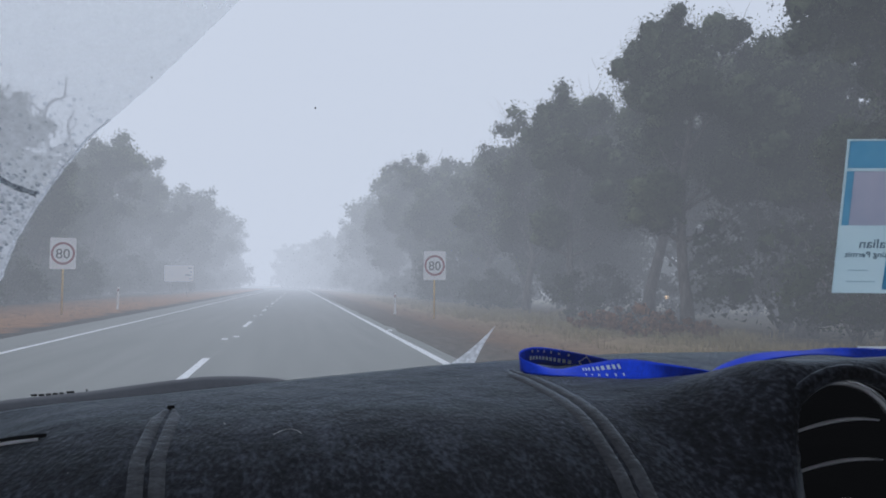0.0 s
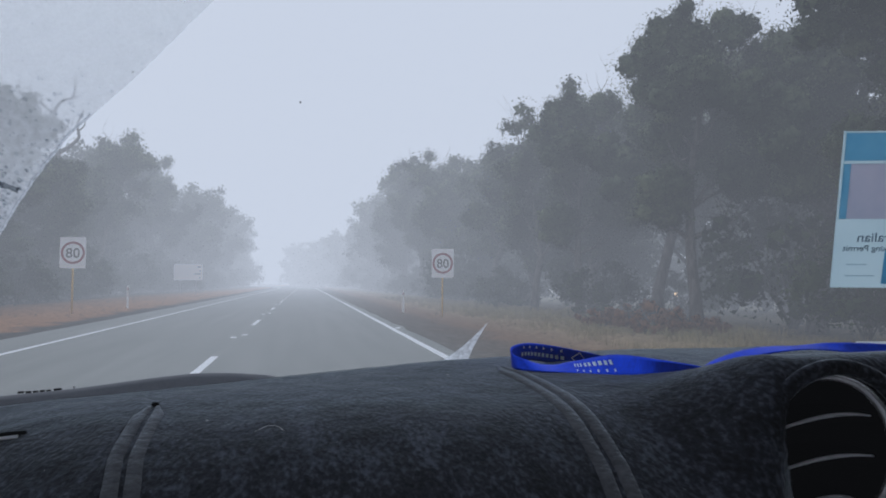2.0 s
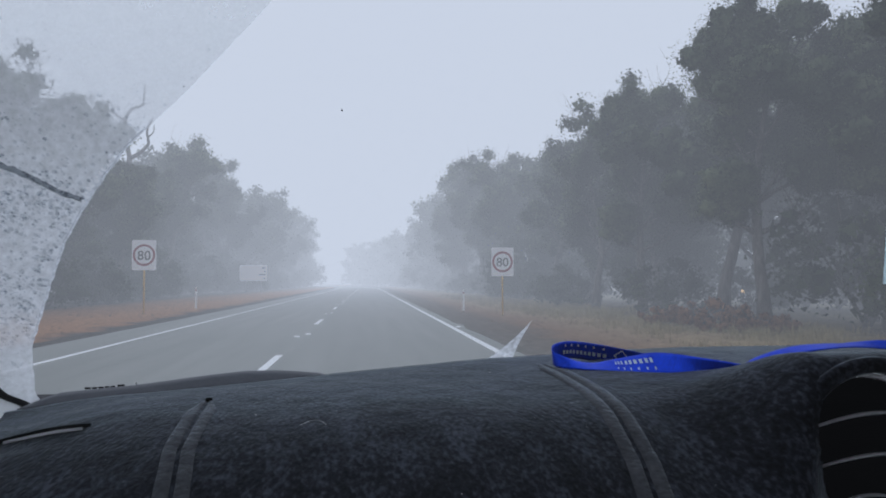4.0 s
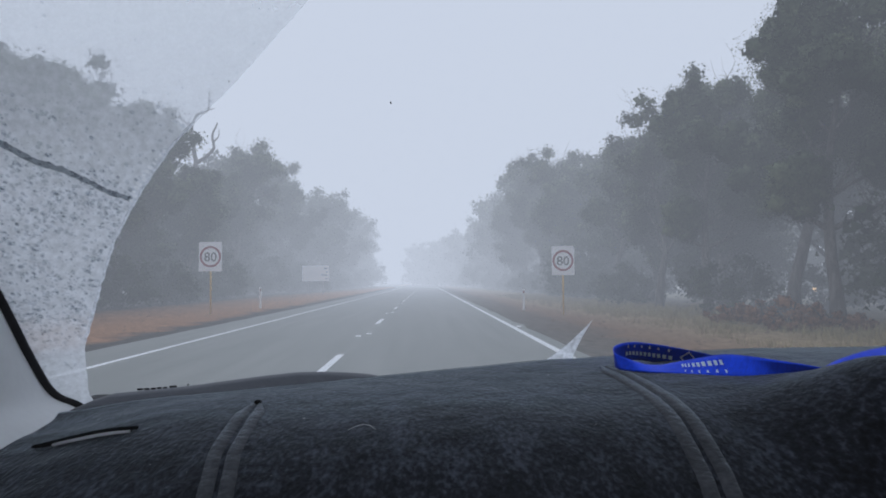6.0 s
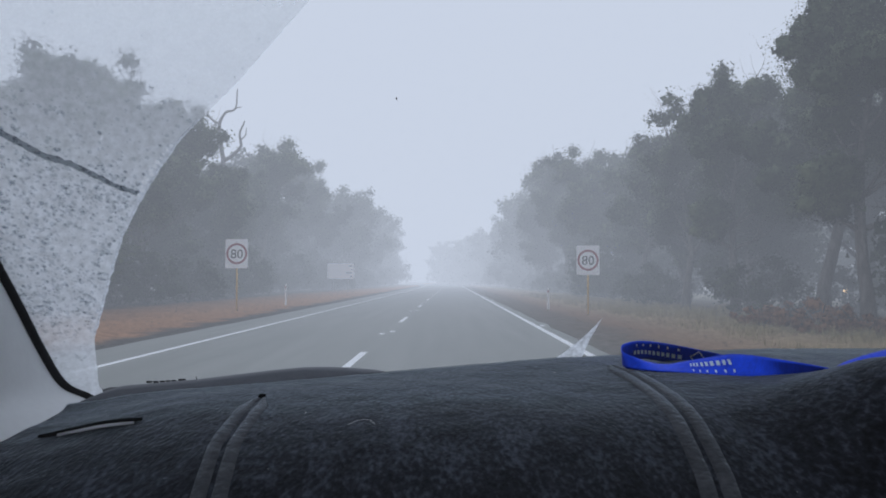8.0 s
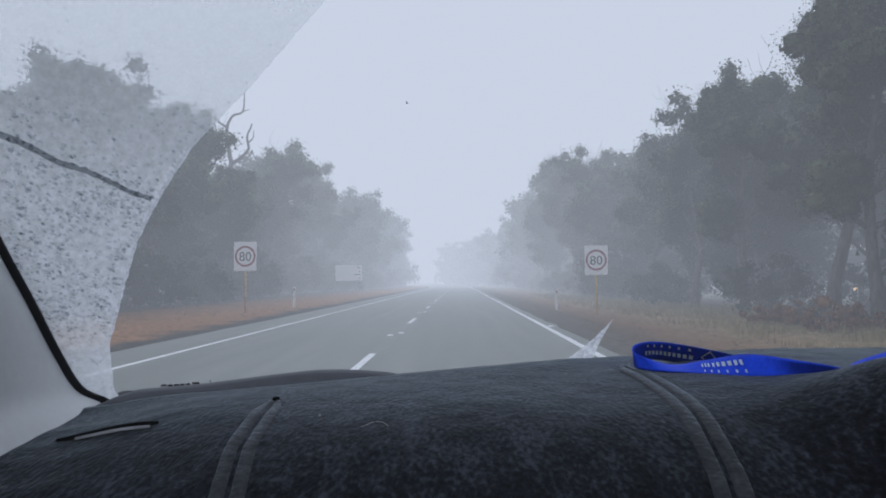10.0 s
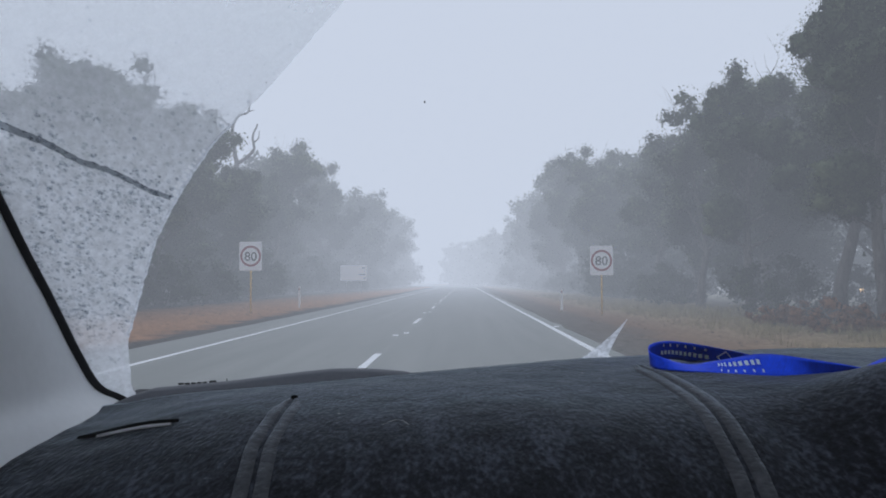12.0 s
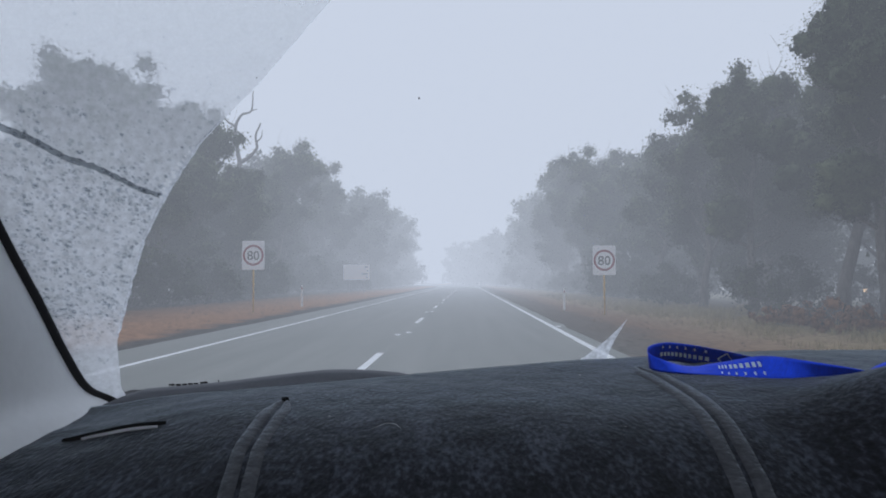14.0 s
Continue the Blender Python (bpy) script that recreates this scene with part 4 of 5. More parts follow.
def arc_x(z):
    return float(np.interp(z, ARC_Z, ARC_X))


def build_wet_side():
    rand = np.random.default_rng(3)
    rows = []
    for z in np.linspace(1.055, 1.515, 120):
        e = arc_x(z) + 0.0012 * noise.noise((z * 160, 2, 0))
        rows.append([(x, screen_y(x, z) - 0.001, z) for x in np.linspace(-0.342, e, 12)])
    v, f = sheet(rows)
    film = link_mesh("wet_film", v, f, FILM, smooth=True, label="misted unwiped strip of wet glass")
    film.parent = windscreen
    film.visible_shadow = False

    def drops(name, spots, mat_used, label):
        verts, faces = [], []
        for x, z, r, k in spots:
            base = len(verts)
            n = 8
            cx, cy, cz = on_screen(x, z, -0.0016)
            jig = [0.75 + 0.5 * rand.random() for _ in range(n)]
            for ring, (q, h) in enumerate(((1.0, 0.0), (0.7, 0.45))):
                for i in range(n):
                    a = 2 * math.pi * i / n
                    dx, dz = r * q * jig[i] * math.cos(a) * k, r * q * jig[i] * math.sin(a)
                    verts.append((cx + dx, screen_y(cx + dx, cz + dz) - 0.0016 - h * r * 0.5, cz + dz))
            verts.append((cx, cy - r * 0.3, cz))
            for i in range(n):
                j = (i + 1) % n
                faces.append((base + i, base + j, base + n + j, base + n + i))
                faces.append((base + n + i, base + n + j, base + 2 * n))
        ob = link_mesh(name, verts, faces, mat_used, windscreen, smooth=True, label=label)
        ob.visible_shadow = False
        ob["kind"] = "stuff"

    spots = []
    while len(spots) < 2000:
        z = 1.07 + 0.44 * rand.random()
        x = -0.34 + 0.36 * rand.random()
        e = arc_x(z)
        if x > e - 0.003:
            continue
        dens = (1 - 0.985 * smoothstep(1.25, 1.36, z)) * smoothstep(1.085, 1.15, z) * (0.35 + 0.65 * (noise.noise((x * 22, z * 22, 6)) > -0.05))
        if rand.random() > dens:
            continue
        spots.append((x, z, (0.0006 + 0.0013 * rand.random() ** 2.2) * (1 - 0.4 * smoothstep(1.28, 1.36, z)), 0.8 + 0.6 * rand.random()))
    drops("water_spatter", spots, DROP, "scattered grey water drops")
    beads = [(arc_x(z) - 0.003 - 0.003 * rand.random(), z, 0.0011 + 0.0009 * rand.random(), 1.1) for z in np.linspace(1.25, 1.29, 13)]
    drops("water_edge", beads, BEAD, "water beads whitened for the sky they refract")
    rows = []
    for z in np.linspace(1.125, 1.312, 80):
        e = arc_x(z) + 0.0012 * noise.noise((z * 160, 2, 0))
        w = 0.0026 + 0.0014 * noise.noise((z * 90, 7, 0))
        rows.append([(e - w + w * 1.25 * t, screen_y(e, z) - 0.0012 - 0.0012 * math.sin(math.pi * t), z) for t in (0, 0.33, 0.66, 1)])
    v, f = sheet(rows)
    r = link_mesh("wet_ridge", v, f, RIDGE, windscreen, smooth=True, label="pale ridge of water along the wiped edge")
    r.visible_shadow = False
    # a dirty trail of water that ends at the wiped edge
    path = catmull([(-0.345, 1.314), (-0.3217, 1.3043), (-0.3031, 1.2964), (-0.2839, 1.2873), (-0.2678, 1.2771), (-0.2533, 1.2725), (-0.239, 1.2655), (-0.2246, 1.2569), (-0.2086, 1.2510)], 8)
    rows = []
    for i, (x, z) in enumerate(path):
        w = 0.0029 + 0.0009 * noise.noise((i * 0.6, 0, 0)) - 0.0009 * i / len(path)
        c = 0.0007 * noise.noise((i * 0.45, 5, 0))
        rows.append([(x + dx, screen_y(x + dx, z + dz) - h, z + dz) for dx, dz, h in
                     [(0.4 * s * w + c, s * w + c, 0.0022 + 0.0016 * (1 - s * s)) for s in (-1, -0.6, 0, 0.6, 1)]])
    v, f = sheet(rows)
    d = link_mesh("water_trail", v, f, DRIP, windscreen, smooth=True, label="dark wavering trail of dirty water")
    d.visible_shadow = False
    # pointed remnant between the two wiped arcs
    tip, left, right = np.array((0.2385, 1.1316)), np.array((0.166, 1.070)), np.array((0.2165, 1.070))
    rows = []
    for t in np.linspace(0, 1, 24):
        a = tip * (1 - t) + left * t + np.array((0.006, -0.005)) * math.sin(math.pi * t)
        b = tip * (1 - t) + right * t + np.array((-0.003, 0.003)) * math.sin(math.pi * t)
        b[1] = a[1] = (a[1] + b[1]) / 2
        rows.append([(x, screen_y(x, a[1]) - 0.001, a[1]) for x in np.linspace(a[0], b[0] + 0.0003, 6)])
    v, f = sheet(rows)
    s = link_mesh("wiper_remnant", v, f, REMNANT, windscreen, smooth=True, label="pale pointed patch the wipers missed")
    s.visible_shadow = False
    # squashed insects
    for x, z, r in ((0.0145, 1.3392, 0.0012), (-0.1172, 1.3455, 0.0009)):
        bm = bmesh.new()
        bmesh.ops.create_icosphere(bm, subdivisions=2, radius=r)
        for q in bm.verts:
            q.co = Vector((q.co.x * 0.7, q.co.y * 0.4, q.co.z * 1.2)) * (0.8 + 0.4 * noise.noise(q.co * 900))
        o = part("insect_spot", bm, SPOT, windscreen, "tiny dark insect spot", True)
        o.location = on_screen(x, z, -0.001)


# White veil paints the bright sky that these beads would refract
BEAD = glassy("sky_white_bead", 3.0, 0.05, (0.95, 0.96, 0.98), veil=(0.6, 0.9, 300, (1, 1, 1)))
RIDGE = glassy("thick_wet_ridge", 0.6, 0.1, (0.85, 0.87, 0.9), veil=(0.35, 0.85, 240, (0.95, 0.97, 1)))
REMNANT = glassy("dry_wiper_remnant", 0.3, 0.2, (0.94, 0.95, 0.96), veil=(0.40, 0.92, 190, (0.90, 0.93, 0.97)))
SPOT = material("insect_spot", [(0.05, 0.05, 0.05), (0.09, 0.085, 0.08)], 400, 0.7, 0)
build_wet_side()

# maker's sticker on the glass: plain bars
for x0, x1, z0, z1 in ((-0.2425, -0.238, 1.0725, 1.0745), (-0.2365, -0.2325, 1.0722, 1.0742), (-0.231, -0.227, 1.0722, 1.0742), (-0.2255, -0.222, 1.0722, 1.0744),
                       (-0.2205, -0.217, 1.0722, 1.0744), (-0.2145, -0.2085, 1.0722, 1.0752), (-0.237, -0.2165, 1.0694, 1.0704)):
    v = [on_screen(x, z, o) for o in (-0.001, 0.001) for x, z in ((x0, z0), (x1, z0), (x1, z1), (x0, z1))]
    link_mesh("sticker_bar", v, [(3, 2, 1, 0), (4, 5, 6, 7), (0, 1, 5, 4), (1, 2, 6, 5), (2, 3, 7, 6), (3, 0, 4, 7)], SIGNBLACK, windscreen)


tick = [on_screen(x, z, o) for o in (-0.001, 0.001) for x, z in ((-0.1985, 1.0725), (-0.1977, 1.0725), (-0.1977, 1.0765), (-0.1985, 1.0765))]
link_mesh("chip", tick, [(3, 2, 1, 0), (4, 5, 6, 7), (0, 1, 5, 4), (1, 2, 6, 5), (2, 3, 7, 6), (3, 0, 4, 7)], LINT, windscreen, label="tiny pale chip")


def mat_at(x, y):
    """The mat's height at a place on its top."""
    lo, hi = 0.0, 1.0
    for _ in range(40):
        m = (lo + hi) / 2
        if mat_point(x, m)[1] > y:
            lo = m
        else:
            hi = m
    return mat_point(x, lo)[2]


# ---- defroster slot: a black strip on the mat paints the opening's shade ----
def build_slot():
    slot = tagged(empty("demister_slot", (-0.217, 0.611, mat_at(-0.217, 0.611))), "black strip painting a slot's shade on felt, pale plastic lip", "air slot")
    a, b = np.array((-0.2525, 0.602)), np.array((-0.180, 0.621))
    d = (b - a) / np.linalg.norm(b - a)
    n = np.array((-d[1], d[0]))
    inv = Matrix.Translation(-slot.location)
    # Nothing is cut: the black strip lies on the cloth as painted depth
    for name, off, w, h, mt in (("opening", 0.0, 0.0100, 0.0036, BLACK), ("lip", -0.0100, 0.0013, 0.0040, GREYLIP)):
        rows = []
        for t in np.linspace(0, 1, 24):
            tt = t if name == "opening" else 0.20 + 0.73 * t
            c = a + (b - a) * tt + n * (off + 0.003 * math.sin(math.pi * tt))
            ww = w * math.sin(math.pi * min(1, max(0, 0.04 + 0.92 * t))) ** 0.6
            rows.append([(c[0] + n[0] * q * ww, c[1] + n[1] * q * ww, mat_at(c[0] + n[0] * q * ww, c[1] + n[1] * q * ww) + h * (1 - 0.5 * q * q)) for q in (-1, -0.5, 0, 0.5, 1)])
        v, f = sheet(rows)
        o = link_mesh(name, v, f, mt, slot, smooth=True)
        o.matrix_parent_inverse = inv


GREYLIP = material("pale_plastic_lip", [(0.60, 0.61, 0.63), (0.70, 0.71, 0.72)], 90, 0.5, 0)
build_slot()

# the pin at the end of one seam, lint and a hair on the felt
bm = bmesh.new()
bmesh.ops.create_cone(bm, cap_ends=True, segments=14, radius1=0.0036, radius2=0.0028, depth=0.003)
pin = part("pin", bm, BLACK, None, "", True)
pin.parent, pin.matrix_parent_inverse = dash_mat, Matrix.Translation((-CAR_X, -0.7, -1.07))
pin.location = (-0.103, 0.692, mat_at(-0.103, 0.692) + 0.0015)


def lint(x, y, r, seed):
    bm = bmesh.new()
    bmesh.ops.create_icosphere(bm, subdivisions=1, radius=r)
    for q in bm.verts:
        q.co = Vector((q.co.x * 1.3, q.co.y, q.co.z * 0.6)) * (0.7 + 0.6 * noise.noise(q.co * 700 + Vector((seed, 0, 0))))
    o = part("lint_speck", bm, LINT, None)
    o.location = (x, y, mat_at(x, y) + r * 0.4)
    tagged(o, "tiny white lint speck on the charcoal felt", "lint", "lint specks")


rl = random.Random(9)
for k, (x, y, r) in enumerate([(-0.0535, 0.633, 0.0011), (0.168, 0.79, 0.0011), (-0.048, 0.47, 0.0007), (0.10, 0.49, 0.0006)]):
    lint(x, y, r, k)
for k in range(16):
    lint(rl.uniform(-0.2, 0.33), rl.uniform(0.47, 0.75), rl.uniform(0.0002, 0.0004), k + 9)
for pts, nm in (([(-0.0145, 0.597), (-0.006, 0.608), (0.001, 0.607), (0.006, 0.597)], "pale_hair"),):
    line = [(x, y, mat_at(x, y) + 0.0012) for x, y in catmull(pts, 6)]
    v, f = tube_data(line, [0.00020] * len(line), 5)
    tagged(link_mesh(nm, v, f, LINT, smooth=True), "short pale curved hair lying on felt", "hair", "stray hairs")

# ---- lanyard ----
STRAP = [  # upper edge, lower edge of the band, along the strap
    ((0.3660, 0.800, 1.0900), (0.3660, 0.797, 1.0800)), ((0.3620, 0.815, 1.0930), (0.3620, 0.812, 1.0800)), ((0.3480, 0.829, 1.0975), (0.3480, 0.827, 1.0810)),
    ((0.3270, 0.831, 1.1022), (0.3270, 0.829, 1.0840)), ((0.2900, 0.831, 1.1092), (0.2900, 0.829, 1.0895)), ((0.2600, 0.817, 1.1130), (0.2610, 0.817, 1.0940)),
    ((0.2395, 0.800, 1.1105), (0.2400, 0.802, 1.0920)), ((0.2365, 0.785, 1.1040), (0.2385, 0.785, 1.0880)), ((0.2480, 0.776, 1.0985), (0.2500, 0.771, 1.0875)),
    ((0.2640, 0.779, 1.0935), (0.2660, 0.765, 1.0868)), ((0.2790, 0.780, 1.0925), (0.2790, 0.762, 1.0865)), ((0.2930, 0.770, 1.0955), (0.2900, 0.756, 1.0862)),
    ((0.3080, 0.750, 1.0995), (0.3060, 0.742, 1.0850)), ((0.3264, 0.7235, 1.1055), (0.3263, 0.7215, 1.0868)), ((0.3400, 0.706, 1.1068), (0.3420, 0.704, 1.0880)),
    ((0.3530, 0.690, 1.1060), (0.3575, 0.688, 1.0900)), ((0.3660, 0.676, 1.1048), (0.3680, 0.668, 1.0935)), ((0.3780, 0.665, 1.1030), (0.3780, 0.654, 1.0985)), ((0.3930, 0.655, 1.1040), (0.3930, 0.645, 1.1020)),
]
OVER = [
    ((0.385, 0.668, 1.1000), (0.388, 0.650, 1.0985)), ((0.402, 0.672, 1.1075), (0.406, 0.655, 1.1045)), ((0.430, 0.668, 1.1165), (0.433, 0.650, 1.1125)), ((0.455, 0.664, 1.1195), (0.457, 0.646, 1.1165)),
    ((0.480, 0.663, 1.1200), (0.481, 0.645, 1.1180)), ((0.510, 0.661, 1.1225), (0.510, 0.650, 1.1160)), ((0.545, 0.656, 1.1225), (0.545, 0.651, 1.1120)), ((0.60, 0.653, 1.1190), (0.60, 0.652, 1.1070)),
    ((0.66, 0.655, 1.110), (0.66, 0.656, 1.099)),
]


for n, lean in enumerate((-6, -6, -6, -6, -6, -4, 0, 6, 6, 2, 0, 6, 16, 22, 18, 2, -12, -20, -20)):
    (x, y, z), low = STRAP[n]
    STRAP[n] = ((x, y + lean * 0.001, z), low)


class Ribbon:
    """A band through pairs of edge points."""

    def __init__(self, pairs):
        self.a, self.b = catmull([p for p, q in pairs], 8), catmull([q for p, q in pairs], 8)
        self.n = len(self.a)

    def at(self, s, v, off=0.0):
        k = min(self.n - 2, max(0, int(s)))
        t = s - k
        a = self.a[k] * (1 - t) + self.a[k + 1] * t
        b = self.b[k] * (1 - t) + self.b[k + 1] * t
        along = (self.a[k + 1] + self.b[k + 1]) - (self.a[k] + self.b[k])
        nrm = np.cross(along, a - b)
        nrm = nrm / (np.linalg.norm(nrm) + 1e-12)
        return tuple(b * (1 - v) + a * v + nrm * off)

    def mesh(self, name, parent, inv):
        front = [[self.at(i, v, 0.0004) for v in np.linspace(0, 1, 7)] for i in range(self.n)]
        back = [[self.at(i, v, -0.0004) for v in np.linspace(1, 0, 7)] for i in range(self.n)]
        v, f = sheet([p + q for p, q in zip(front, back)], closed=True)
        o = link_mesh(name, v, f, BLUE, parent, smooth=True)
        o.matrix_parent_inverse = inv

    def bar(self, name, s0, s1, v0, v1, side, parent, inv):
        c = [self.at(s0, v0, side), self.at(s1, v0, side), self.at(s1, v1, side), self.at(s0, v1, side)]
        o = link_mesh(name, c, [(0, 1, 2, 3)], WHITEPRINT, parent)
        o.matrix_parent_inverse = inv


def build_lanyard():
    ly = tagged(empty("lanyard", (0.33, 0.74, 1.085)), "bright blue looped ribbon lanyard with white printing on felt mat", "lanyard")
    inv = Matrix.Translation((-0.33, -0.74, -1.085))
    one, two = Ribbon(STRAP), Ribbon(OVER)
    one.mesh("loop_band", ly, inv)
    two.mesh("trailing_band", ly, inv)
    # near face: two lines of printing, a bar for each letter
    at = 90.4
    for k, w in enumerate((0.95, 0.85, 0.9, 1.15, 1.2, 1.3, 1.3, 1.15, 1.15)):
        one.bar("print_bar", at, at + w * 0.8, 0.53, 0.76, 0.0008, ly, inv)
        at += w + (0.75 if k == 2 else 0.42)
    for k in range(6):
        one.bar("small_print_bar", 91.0 + 2.5 * k, 91.55 + 2.5 * k, 0.19, 0.33, 0.0008, ly, inv)
    # inner face of the loop
    for k in range(11):
        one.bar("print_bar", 28.5 + 1.35 * k, 29.35 + 1.35 * k, 0.29, 0.50, -0.0008, ly, inv)
    for k in range(6):
        one.bar("small_print_bar", 29.0 + 2.5 * k, 29.5 + 2.5 * k, 0.71, 0.84, -0.0008, ly, inv)
    # outlined diamond
    c, r = (24.8, 0.5), (2.1, 0.42)
    for a0, a1 in ((0, 1), (1, 2), (2, 3), (3, 4)):
        p = [(c[0] + q * r[0] * math.cos(a * math.pi / 2), c[1] + q * r[1] * math.sin(a * math.pi / 2)) for q in (1.0, 0.82) for a in (a0, a1)]
        o = link_mesh("diamond_side", [one.at(p[i][0], p[i][1], -0.0008) for i in (0, 1, 3, 2)], [(0, 1, 2, 3)], WHITEPRINT, ly)
        o.matrix_parent_inverse = inv


build_lanyard()


# ---- permit card on the glass and the paper on the dashboard ----
def letters(name, body, size, mat_used, parent, depth=0.0004, align="LEFT"):
    cu = bpy.data.curves.new(name, "FONT")
    cu.body, cu.size, cu.extrude, cu.align_x = body, size, depth, align
    tmp = new(name, cu)
    me = bpy.data.meshes.new_from_object(tmp.evaluated_get(bpy.context.evaluated_depsgraph_get()))
    bpy.data.objects.remove(tmp)
    me.materials.clear()
    me.materials.append(mat_used)
    ob = new(name, me)
    ob.parent = parent
    return ob


PERMITFAINT = material("permit_faint_print", [(0.54, 0.68, 0.74), (0.58, 0.71, 0.76)], 40, 0.5, 0, thin=0.7)


def build_permit():
    bl = Vector((0.6625, screen_y(0.6625, 1.1745) - 0.004, 1.1745))
    u = Vector((1, -0.26, 0)).normalized()
    v = (Vector((0.6035, screen_y(0.6035, 1.347) - 0.004, 1.347)) - bl)
    h = v.length
    v.normalize()
    w = u.cross(v).normalized()
    card = tagged(empty("parking_permit", bl), "pale blue parking permit card stuck inside the windscreen", "permit")

    def lay(ob):
        """Bends a flat piece, drawn in card metres, into the card's slanted plane."""
        for q in ob.data.vertices:
            q.co = u * q.co.x + v * q.co.y - w * q.co.z
        return ob

    def panel(name, x0, x1, y0, y1, z, mat_used, label=""):
        return lay(part(name, box_bm(x0, x1, y0, y1, -z, 0.0006 - z), mat_used, card, label))

    bm = bmesh.new()
    for x0, x1, y0, y1 in ((0, 0.125, 0.27, 0.47), (0, 0.06, 0, 0.27), (0.06, 0.125, 0, 0.03), (0.112, 0.125, 0.03, 0.27), (0, 0.003, 0.47, 1), (0.003, 0.125, 0.81, 0.83), (0.003, 0.125, 0.99, 1)):
        box_bm(x0, x1, y0 * h, y1 * h, 0.0, 0.0006, bm=bm)
    lay(part("card", bm, PERMITPALE, card))
    panel("top_band", 0.003, 0.125, h * 0.83, h * 0.99, 0.0004, PERMITSKY, "sky blue top band")
    panel("side_band", 0.003, 0.011, h * 0.47, h * 0.81, 0.0004, PERMITSKY)
    panel("plain_panel", 0.011, 0.125, h * 0.47, h * 0.81, 0.0004, PERMITGREY, "grey picture panel")
    panel("blue_square", 0.060, 0.112, h * 0.03, h * 0.27, 0.0004, PERMITBLUE, "bright blue square")
    panel("small_print_bar", 0.016, 0.050, h * 0.085, h * 0.089, 0.0012, PERMITFAINT)
    panel("small_print_bar", 0.016, 0.040, h * 0.165, h * 0.168, 0.0012, PERMITFAINT)
    for body, size, x, y in (("Australian", 0.0175, 0.026, h * 0.325), ("Parking Permit", 0.0112, 0.010, h * 0.262)):
        t = letters("lettering", body, size, PERMITINK, card)
        wide = max(q.co.x for q in t.data.vertices)
        for q in t.data.vertices:
            q.co.x, q.co.y, q.co.z = x + wide - q.co.x, y + q.co.y, q.co.z - 0.0018
        lay(t)


build_permit()

rows = [[(x, y, mat_at(min(1.1, x), y) + 0.006 + 0.006 * t) for x in (0.625 + 0.05 * t, 0.70, 0.78, 0.86)] for t, y in ((0.0, 0.775), (0.5, 0.80), (1.0, 0.83))]
top_v, top_f = sheet(rows)
low_v = [(x, y, z - 0.0015) for x, y, z in top_v]
k = len(top_v)
tagged(link_mesh("paper_sheet", top_v + low_v, top_f + [tuple(k + i for i in q[::-1]) for q in top_f], PAPER), "white folded paper sheet lying on the dash mat", "paper")


# ---- signs and posts along the road ----
def rounded_plate(w, h, r, y0, y1, n=6):
    bm = bmesh.new()
    loop = []
    for cx, cz, a0 in ((w / 2 - r, h / 2 - r, 0), (-w / 2 + r, h / 2 - r, 90), (-w / 2 + r, -h / 2 + r, 180), (w / 2 - r, -h / 2 + r, 270)):
        for i in range(n + 1):
            a = radians(a0 + 90 * i / n)
            loop.append((cx + r * math.cos(a), cz + r * math.sin(a)))
    f = [bm.verts.new((x, y0, z)) for x, z in loop]
    g = [bm.verts.new((x, y1, z)) for x, z in loop]
    bm.faces.new(f)
    bm.faces.new(g[::-1])
    for i in range(len(loop)):
        j = (i + 1) % len(loop)
        bm.faces.new((f[j], f[i], g[i], g[j]))
    return bm


def build_speed_sign():
    sign = empty("speed_sign")
    v, f = tube_data([(0, 0.03, -0.3), (0, 0.03, 2.95)], [0.038, 0.038], 12)
    link_mesh("post", v, f, POSTYELLOW, sign, smooth=True, label="ochre yellow post")
    plate = part("plate", rounded_plate(0.90, 1.15, 0.06, -0.014, -0.010), SIGNWHITE, sign, "white reflective plate")
    plate.location = (0, 0, 2.42)
    rows = []
    for q, y in ((0.41, -0.0145), (0.41, -0.017), (0.335, -0.017), (0.335, -0.0145)):
        rows.append([(q * math.cos(a), y, q * math.sin(a)) for a in np.linspace(0, 2 * math.pi, 48, endpoint=False)])
    v, f = sheet(rows, closed=True)
    link_mesh("red_ring", v, f, SIGNRED, plate)
    t = letters("numerals", "80", 0.50, SIGNBLACK, plate, 0.001, "CENTER")
    t.rotation_euler = (radians(90), 0, 0)
    t.location = (0, -0.0165, -0.18)
    for z in (2.15, 2.70):
        o = part("bracket", box_bm(-0.05, 0.05, -0.010, 0.0, z - 0.02, z + 0.02), GREYVANE, sign)
    return tagged(sign, "white 80 speed sign with red ring, yellow post", "sign", "speed signs")


sign = build_speed_sign()
sign.location = (-8.34, 30.0, -0.2)
copy_thing(sign, Matrix.Translation((5.40, 30.0, -0.46)))


def build_delineator():
    post = empty("delineator_post")
    bm = box_bm(-0.05, 0.05, -0.012, 0.012, -0.2, 1.0)
    bmesh.ops.bevel(bm, geom=bm.edges[:], offset=0.004, segments=1, affect="EDGES")
    part("blade", bm, POSTWHITE, post)
    part("reflector", box_bm(-0.03, 0.03, -0.016, -0.0125, 0.80, 0.90), SIGNRED, post, "small red reflector")
    return tagged(post, "slim white roadside post with red reflector", "post", "roadside posts")


dp = build_delineator()
dp.location = (-7.7, 36.0, ground_height(-7.7, 36.0))
copy_thing(dp, Matrix.Translation((4.6, 36.0, ground_height(4.6, 36.0))))


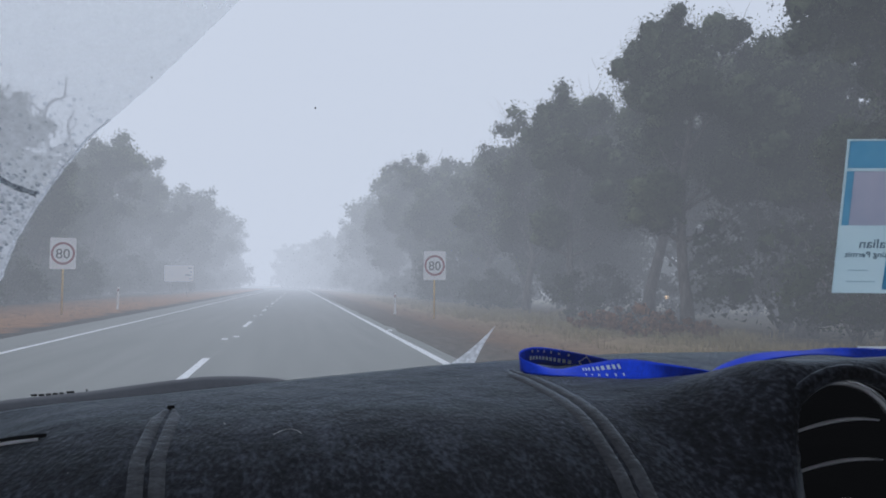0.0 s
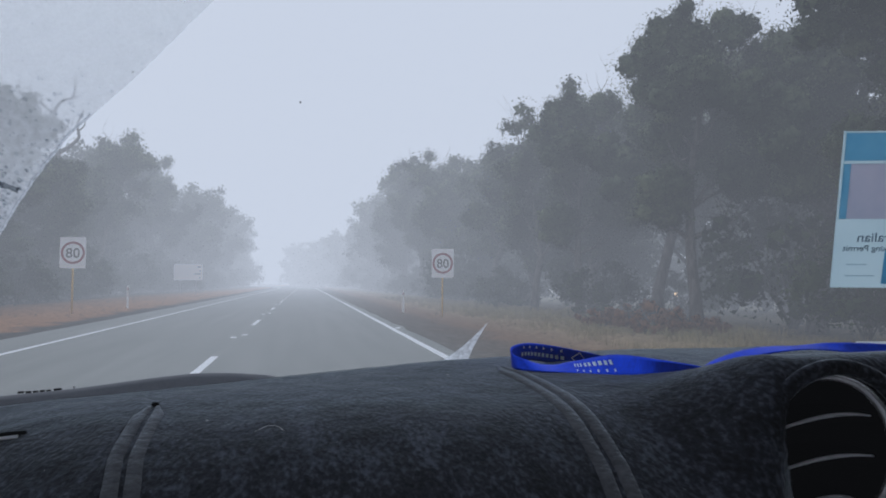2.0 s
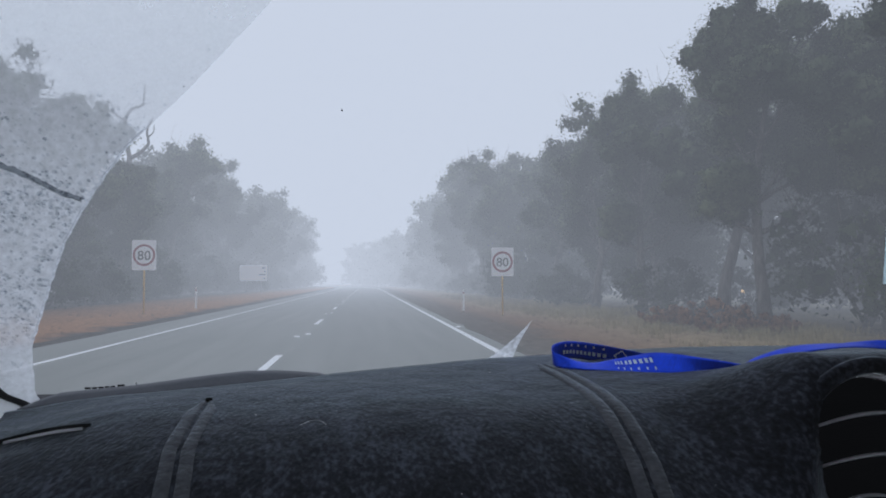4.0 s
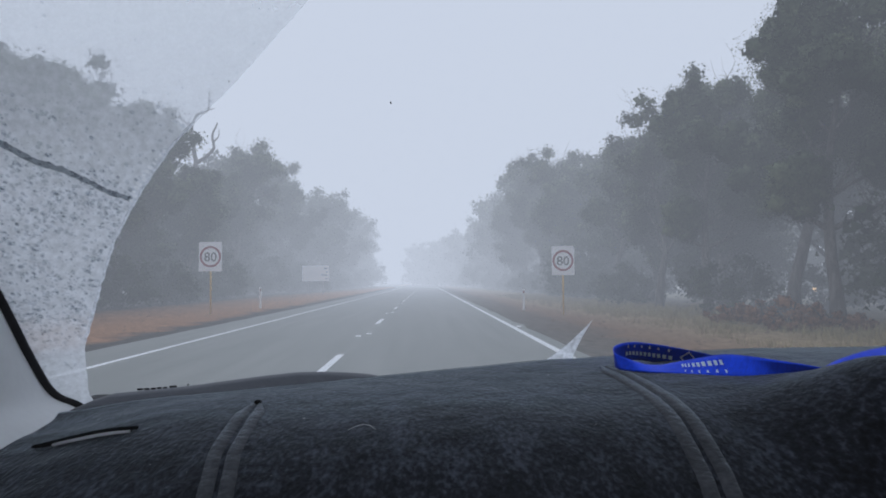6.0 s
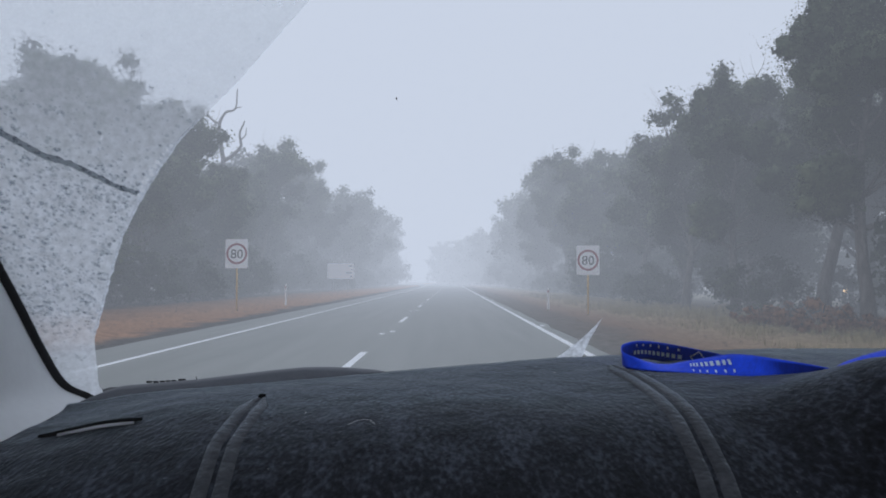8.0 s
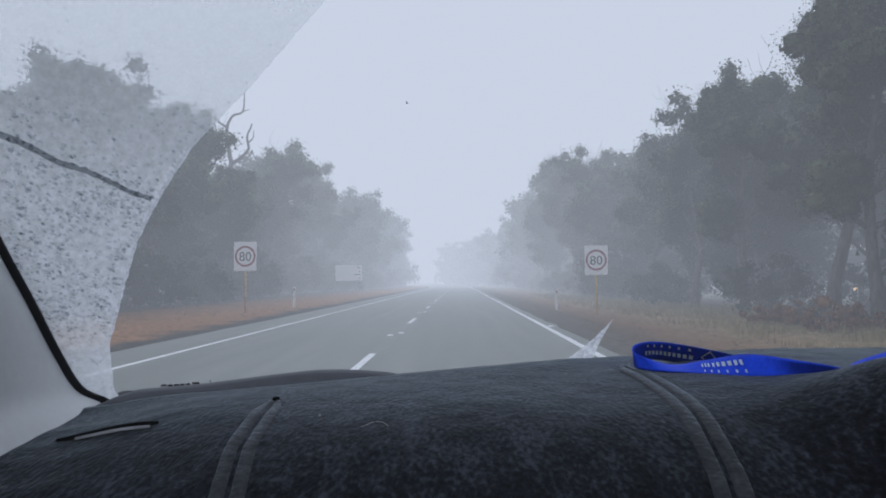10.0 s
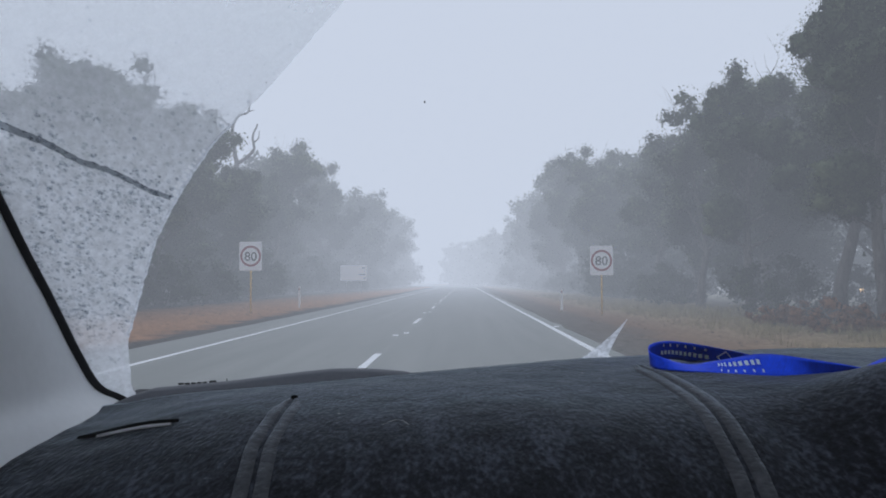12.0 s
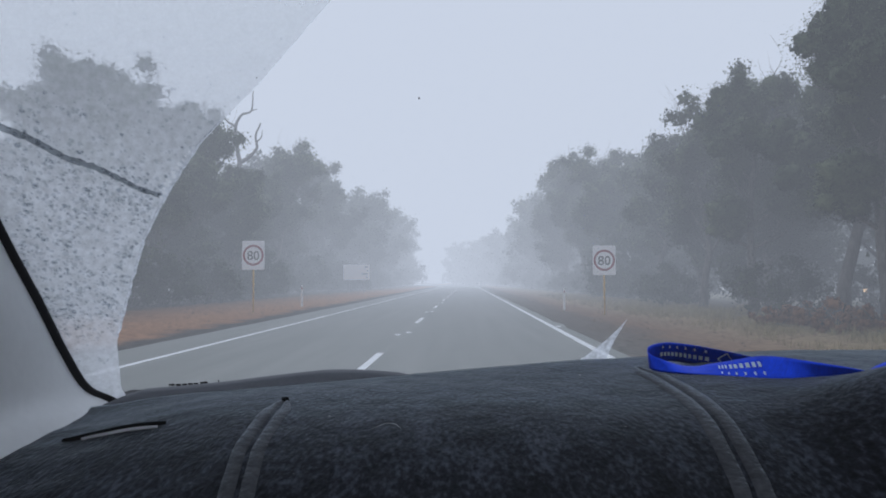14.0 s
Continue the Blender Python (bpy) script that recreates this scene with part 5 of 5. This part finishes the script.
def build_board():
    b = empty("roadside_board", (-10.45, 73.0, ground_height(-10.45, 73.0)))
    plate = part("panel", rounded_plate(2.55, 1.5, 0.12, -0.02, 0.0), SIGNWHITE, b, "pale blank-looking sign panel")
    plate.location = (0, 0, 2.05 - b.location.z)
    for z, w in ((0.48, 0.34), (0.14, 0.14), (-0.16, 0.62), (-0.50, 0.20)):
        part("text_bar", box_bm(1.12 - w, 1.12, -0.027, -0.024, z - 0.07, z + 0.07), GREYVANE, plate)
    for x in (-0.7, 0.7):
        v, f = tube_data([(x, 0.05, -0.3), (x, 0.05, 2.9)], [0.04, 0.04], 10)
        link_mesh("post", v, f, GREYVANE, b, smooth=True)
    tagged(b, "large pale rectangular road sign in the fog", "sign")


build_board()


def build_yard_light():
    """A low bollard with a lit warm globe, out in the field."""
    x, y = 21.5, 42.0
    root = empty("yard_light", (x, y, ground_height(x, y)))
    v, f = tube_data([(0, 0, -0.2), (0, 0, 0.55)], [0.05, 0.04], 10)
    link_mesh("post", v, f, GREYVANE, root, smooth=True)
    bm = bmesh.new()
    bmesh.ops.create_icosphere(bm, subdivisions=3, radius=0.13)
    globe = part("globe", bm, GLOW, root, "warm lit globe", True)
    globe.location = (0, 0, 0.65)
    tagged(root, "low garden lamp with warm lit globe among trees", "lamp")


GLOW = bpy.data.materials.new("warm_lamp_glass")
GLOW.use_nodes = True
GLOW.node_tree.nodes["Principled BSDF"].inputs["Emission Color"].default_value = (1.0, 0.62, 0.28, 1)
GLOW.node_tree.nodes["Principled BSDF"].inputs["Emission Strength"].default_value = 1.3
build_yard_light()


# ---- grass and litter ----
def scatter_grass():
    rand = np.random.default_rng(17)
    v, f = [], []
    for i in range(9000):
        y = 6 + 62 * rand.random() ** 1.4
        x = 6.2 + 5.2 * rand.random() ** 0.7
        if noise.noise((x * 0.5, y * 0.5, 8)) < -0.15:
            continue
        g = ground_height(x, y)
        h = 0.10 + 0.22 * rand.random()
        for k in range(4):
            a = rand.random() * 6.28
            bx, by = x + 0.06 * rand.normal(), y + 0.06 * rand.normal()
            dx, dy = math.cos(a), math.sin(a)
            n = len(v)
            v += [(bx - dy * 0.008, by + dx * 0.008, g - 0.02), (bx + dy * 0.008, by - dx * 0.008, g - 0.02), (bx + dx * h * 0.5, by + dy * h * 0.5, g + h)]
            f.append((n, n + 1, n + 2))
    tagged(link_mesh("verge_grass", v, f, DRYGRASS), "thin pale dry grass on the sandy verge", "grass", kind="stuff")
    v, f = [], []
    for i in range(2600):
        y = 8 + 70 * rand.random() ** 1.4
        x = -7.0 - 5.5 * rand.random() if i % 2 else 4.0 + 6.5 * rand.random()
        g = ground_height(x, y)
        r = 0.015 + 0.04 * rand.random() ** 2
        n = len(v)
        for dx, dy, dz in ((1, 0, 0), (0, 1, 0), (-1, 0, 0), (0, -1, 0), (0, 0, 0.8)):
            v.append((x + dx * r * (0.6 + 0.8 * rand.random()), y + dy * r * (0.6 + 0.8 * rand.random()), g + dz * r))
        f += [(n, n + 1, n + 4), (n + 1, n + 2, n + 4), (n + 2, n + 3, n + 4), (n + 3, n, n + 4)]
    tagged(link_mesh("verge_stones", v, f, LITTER), "scattered small stones and bark on the verge", "stones", kind="stuff")


scatter_grass()
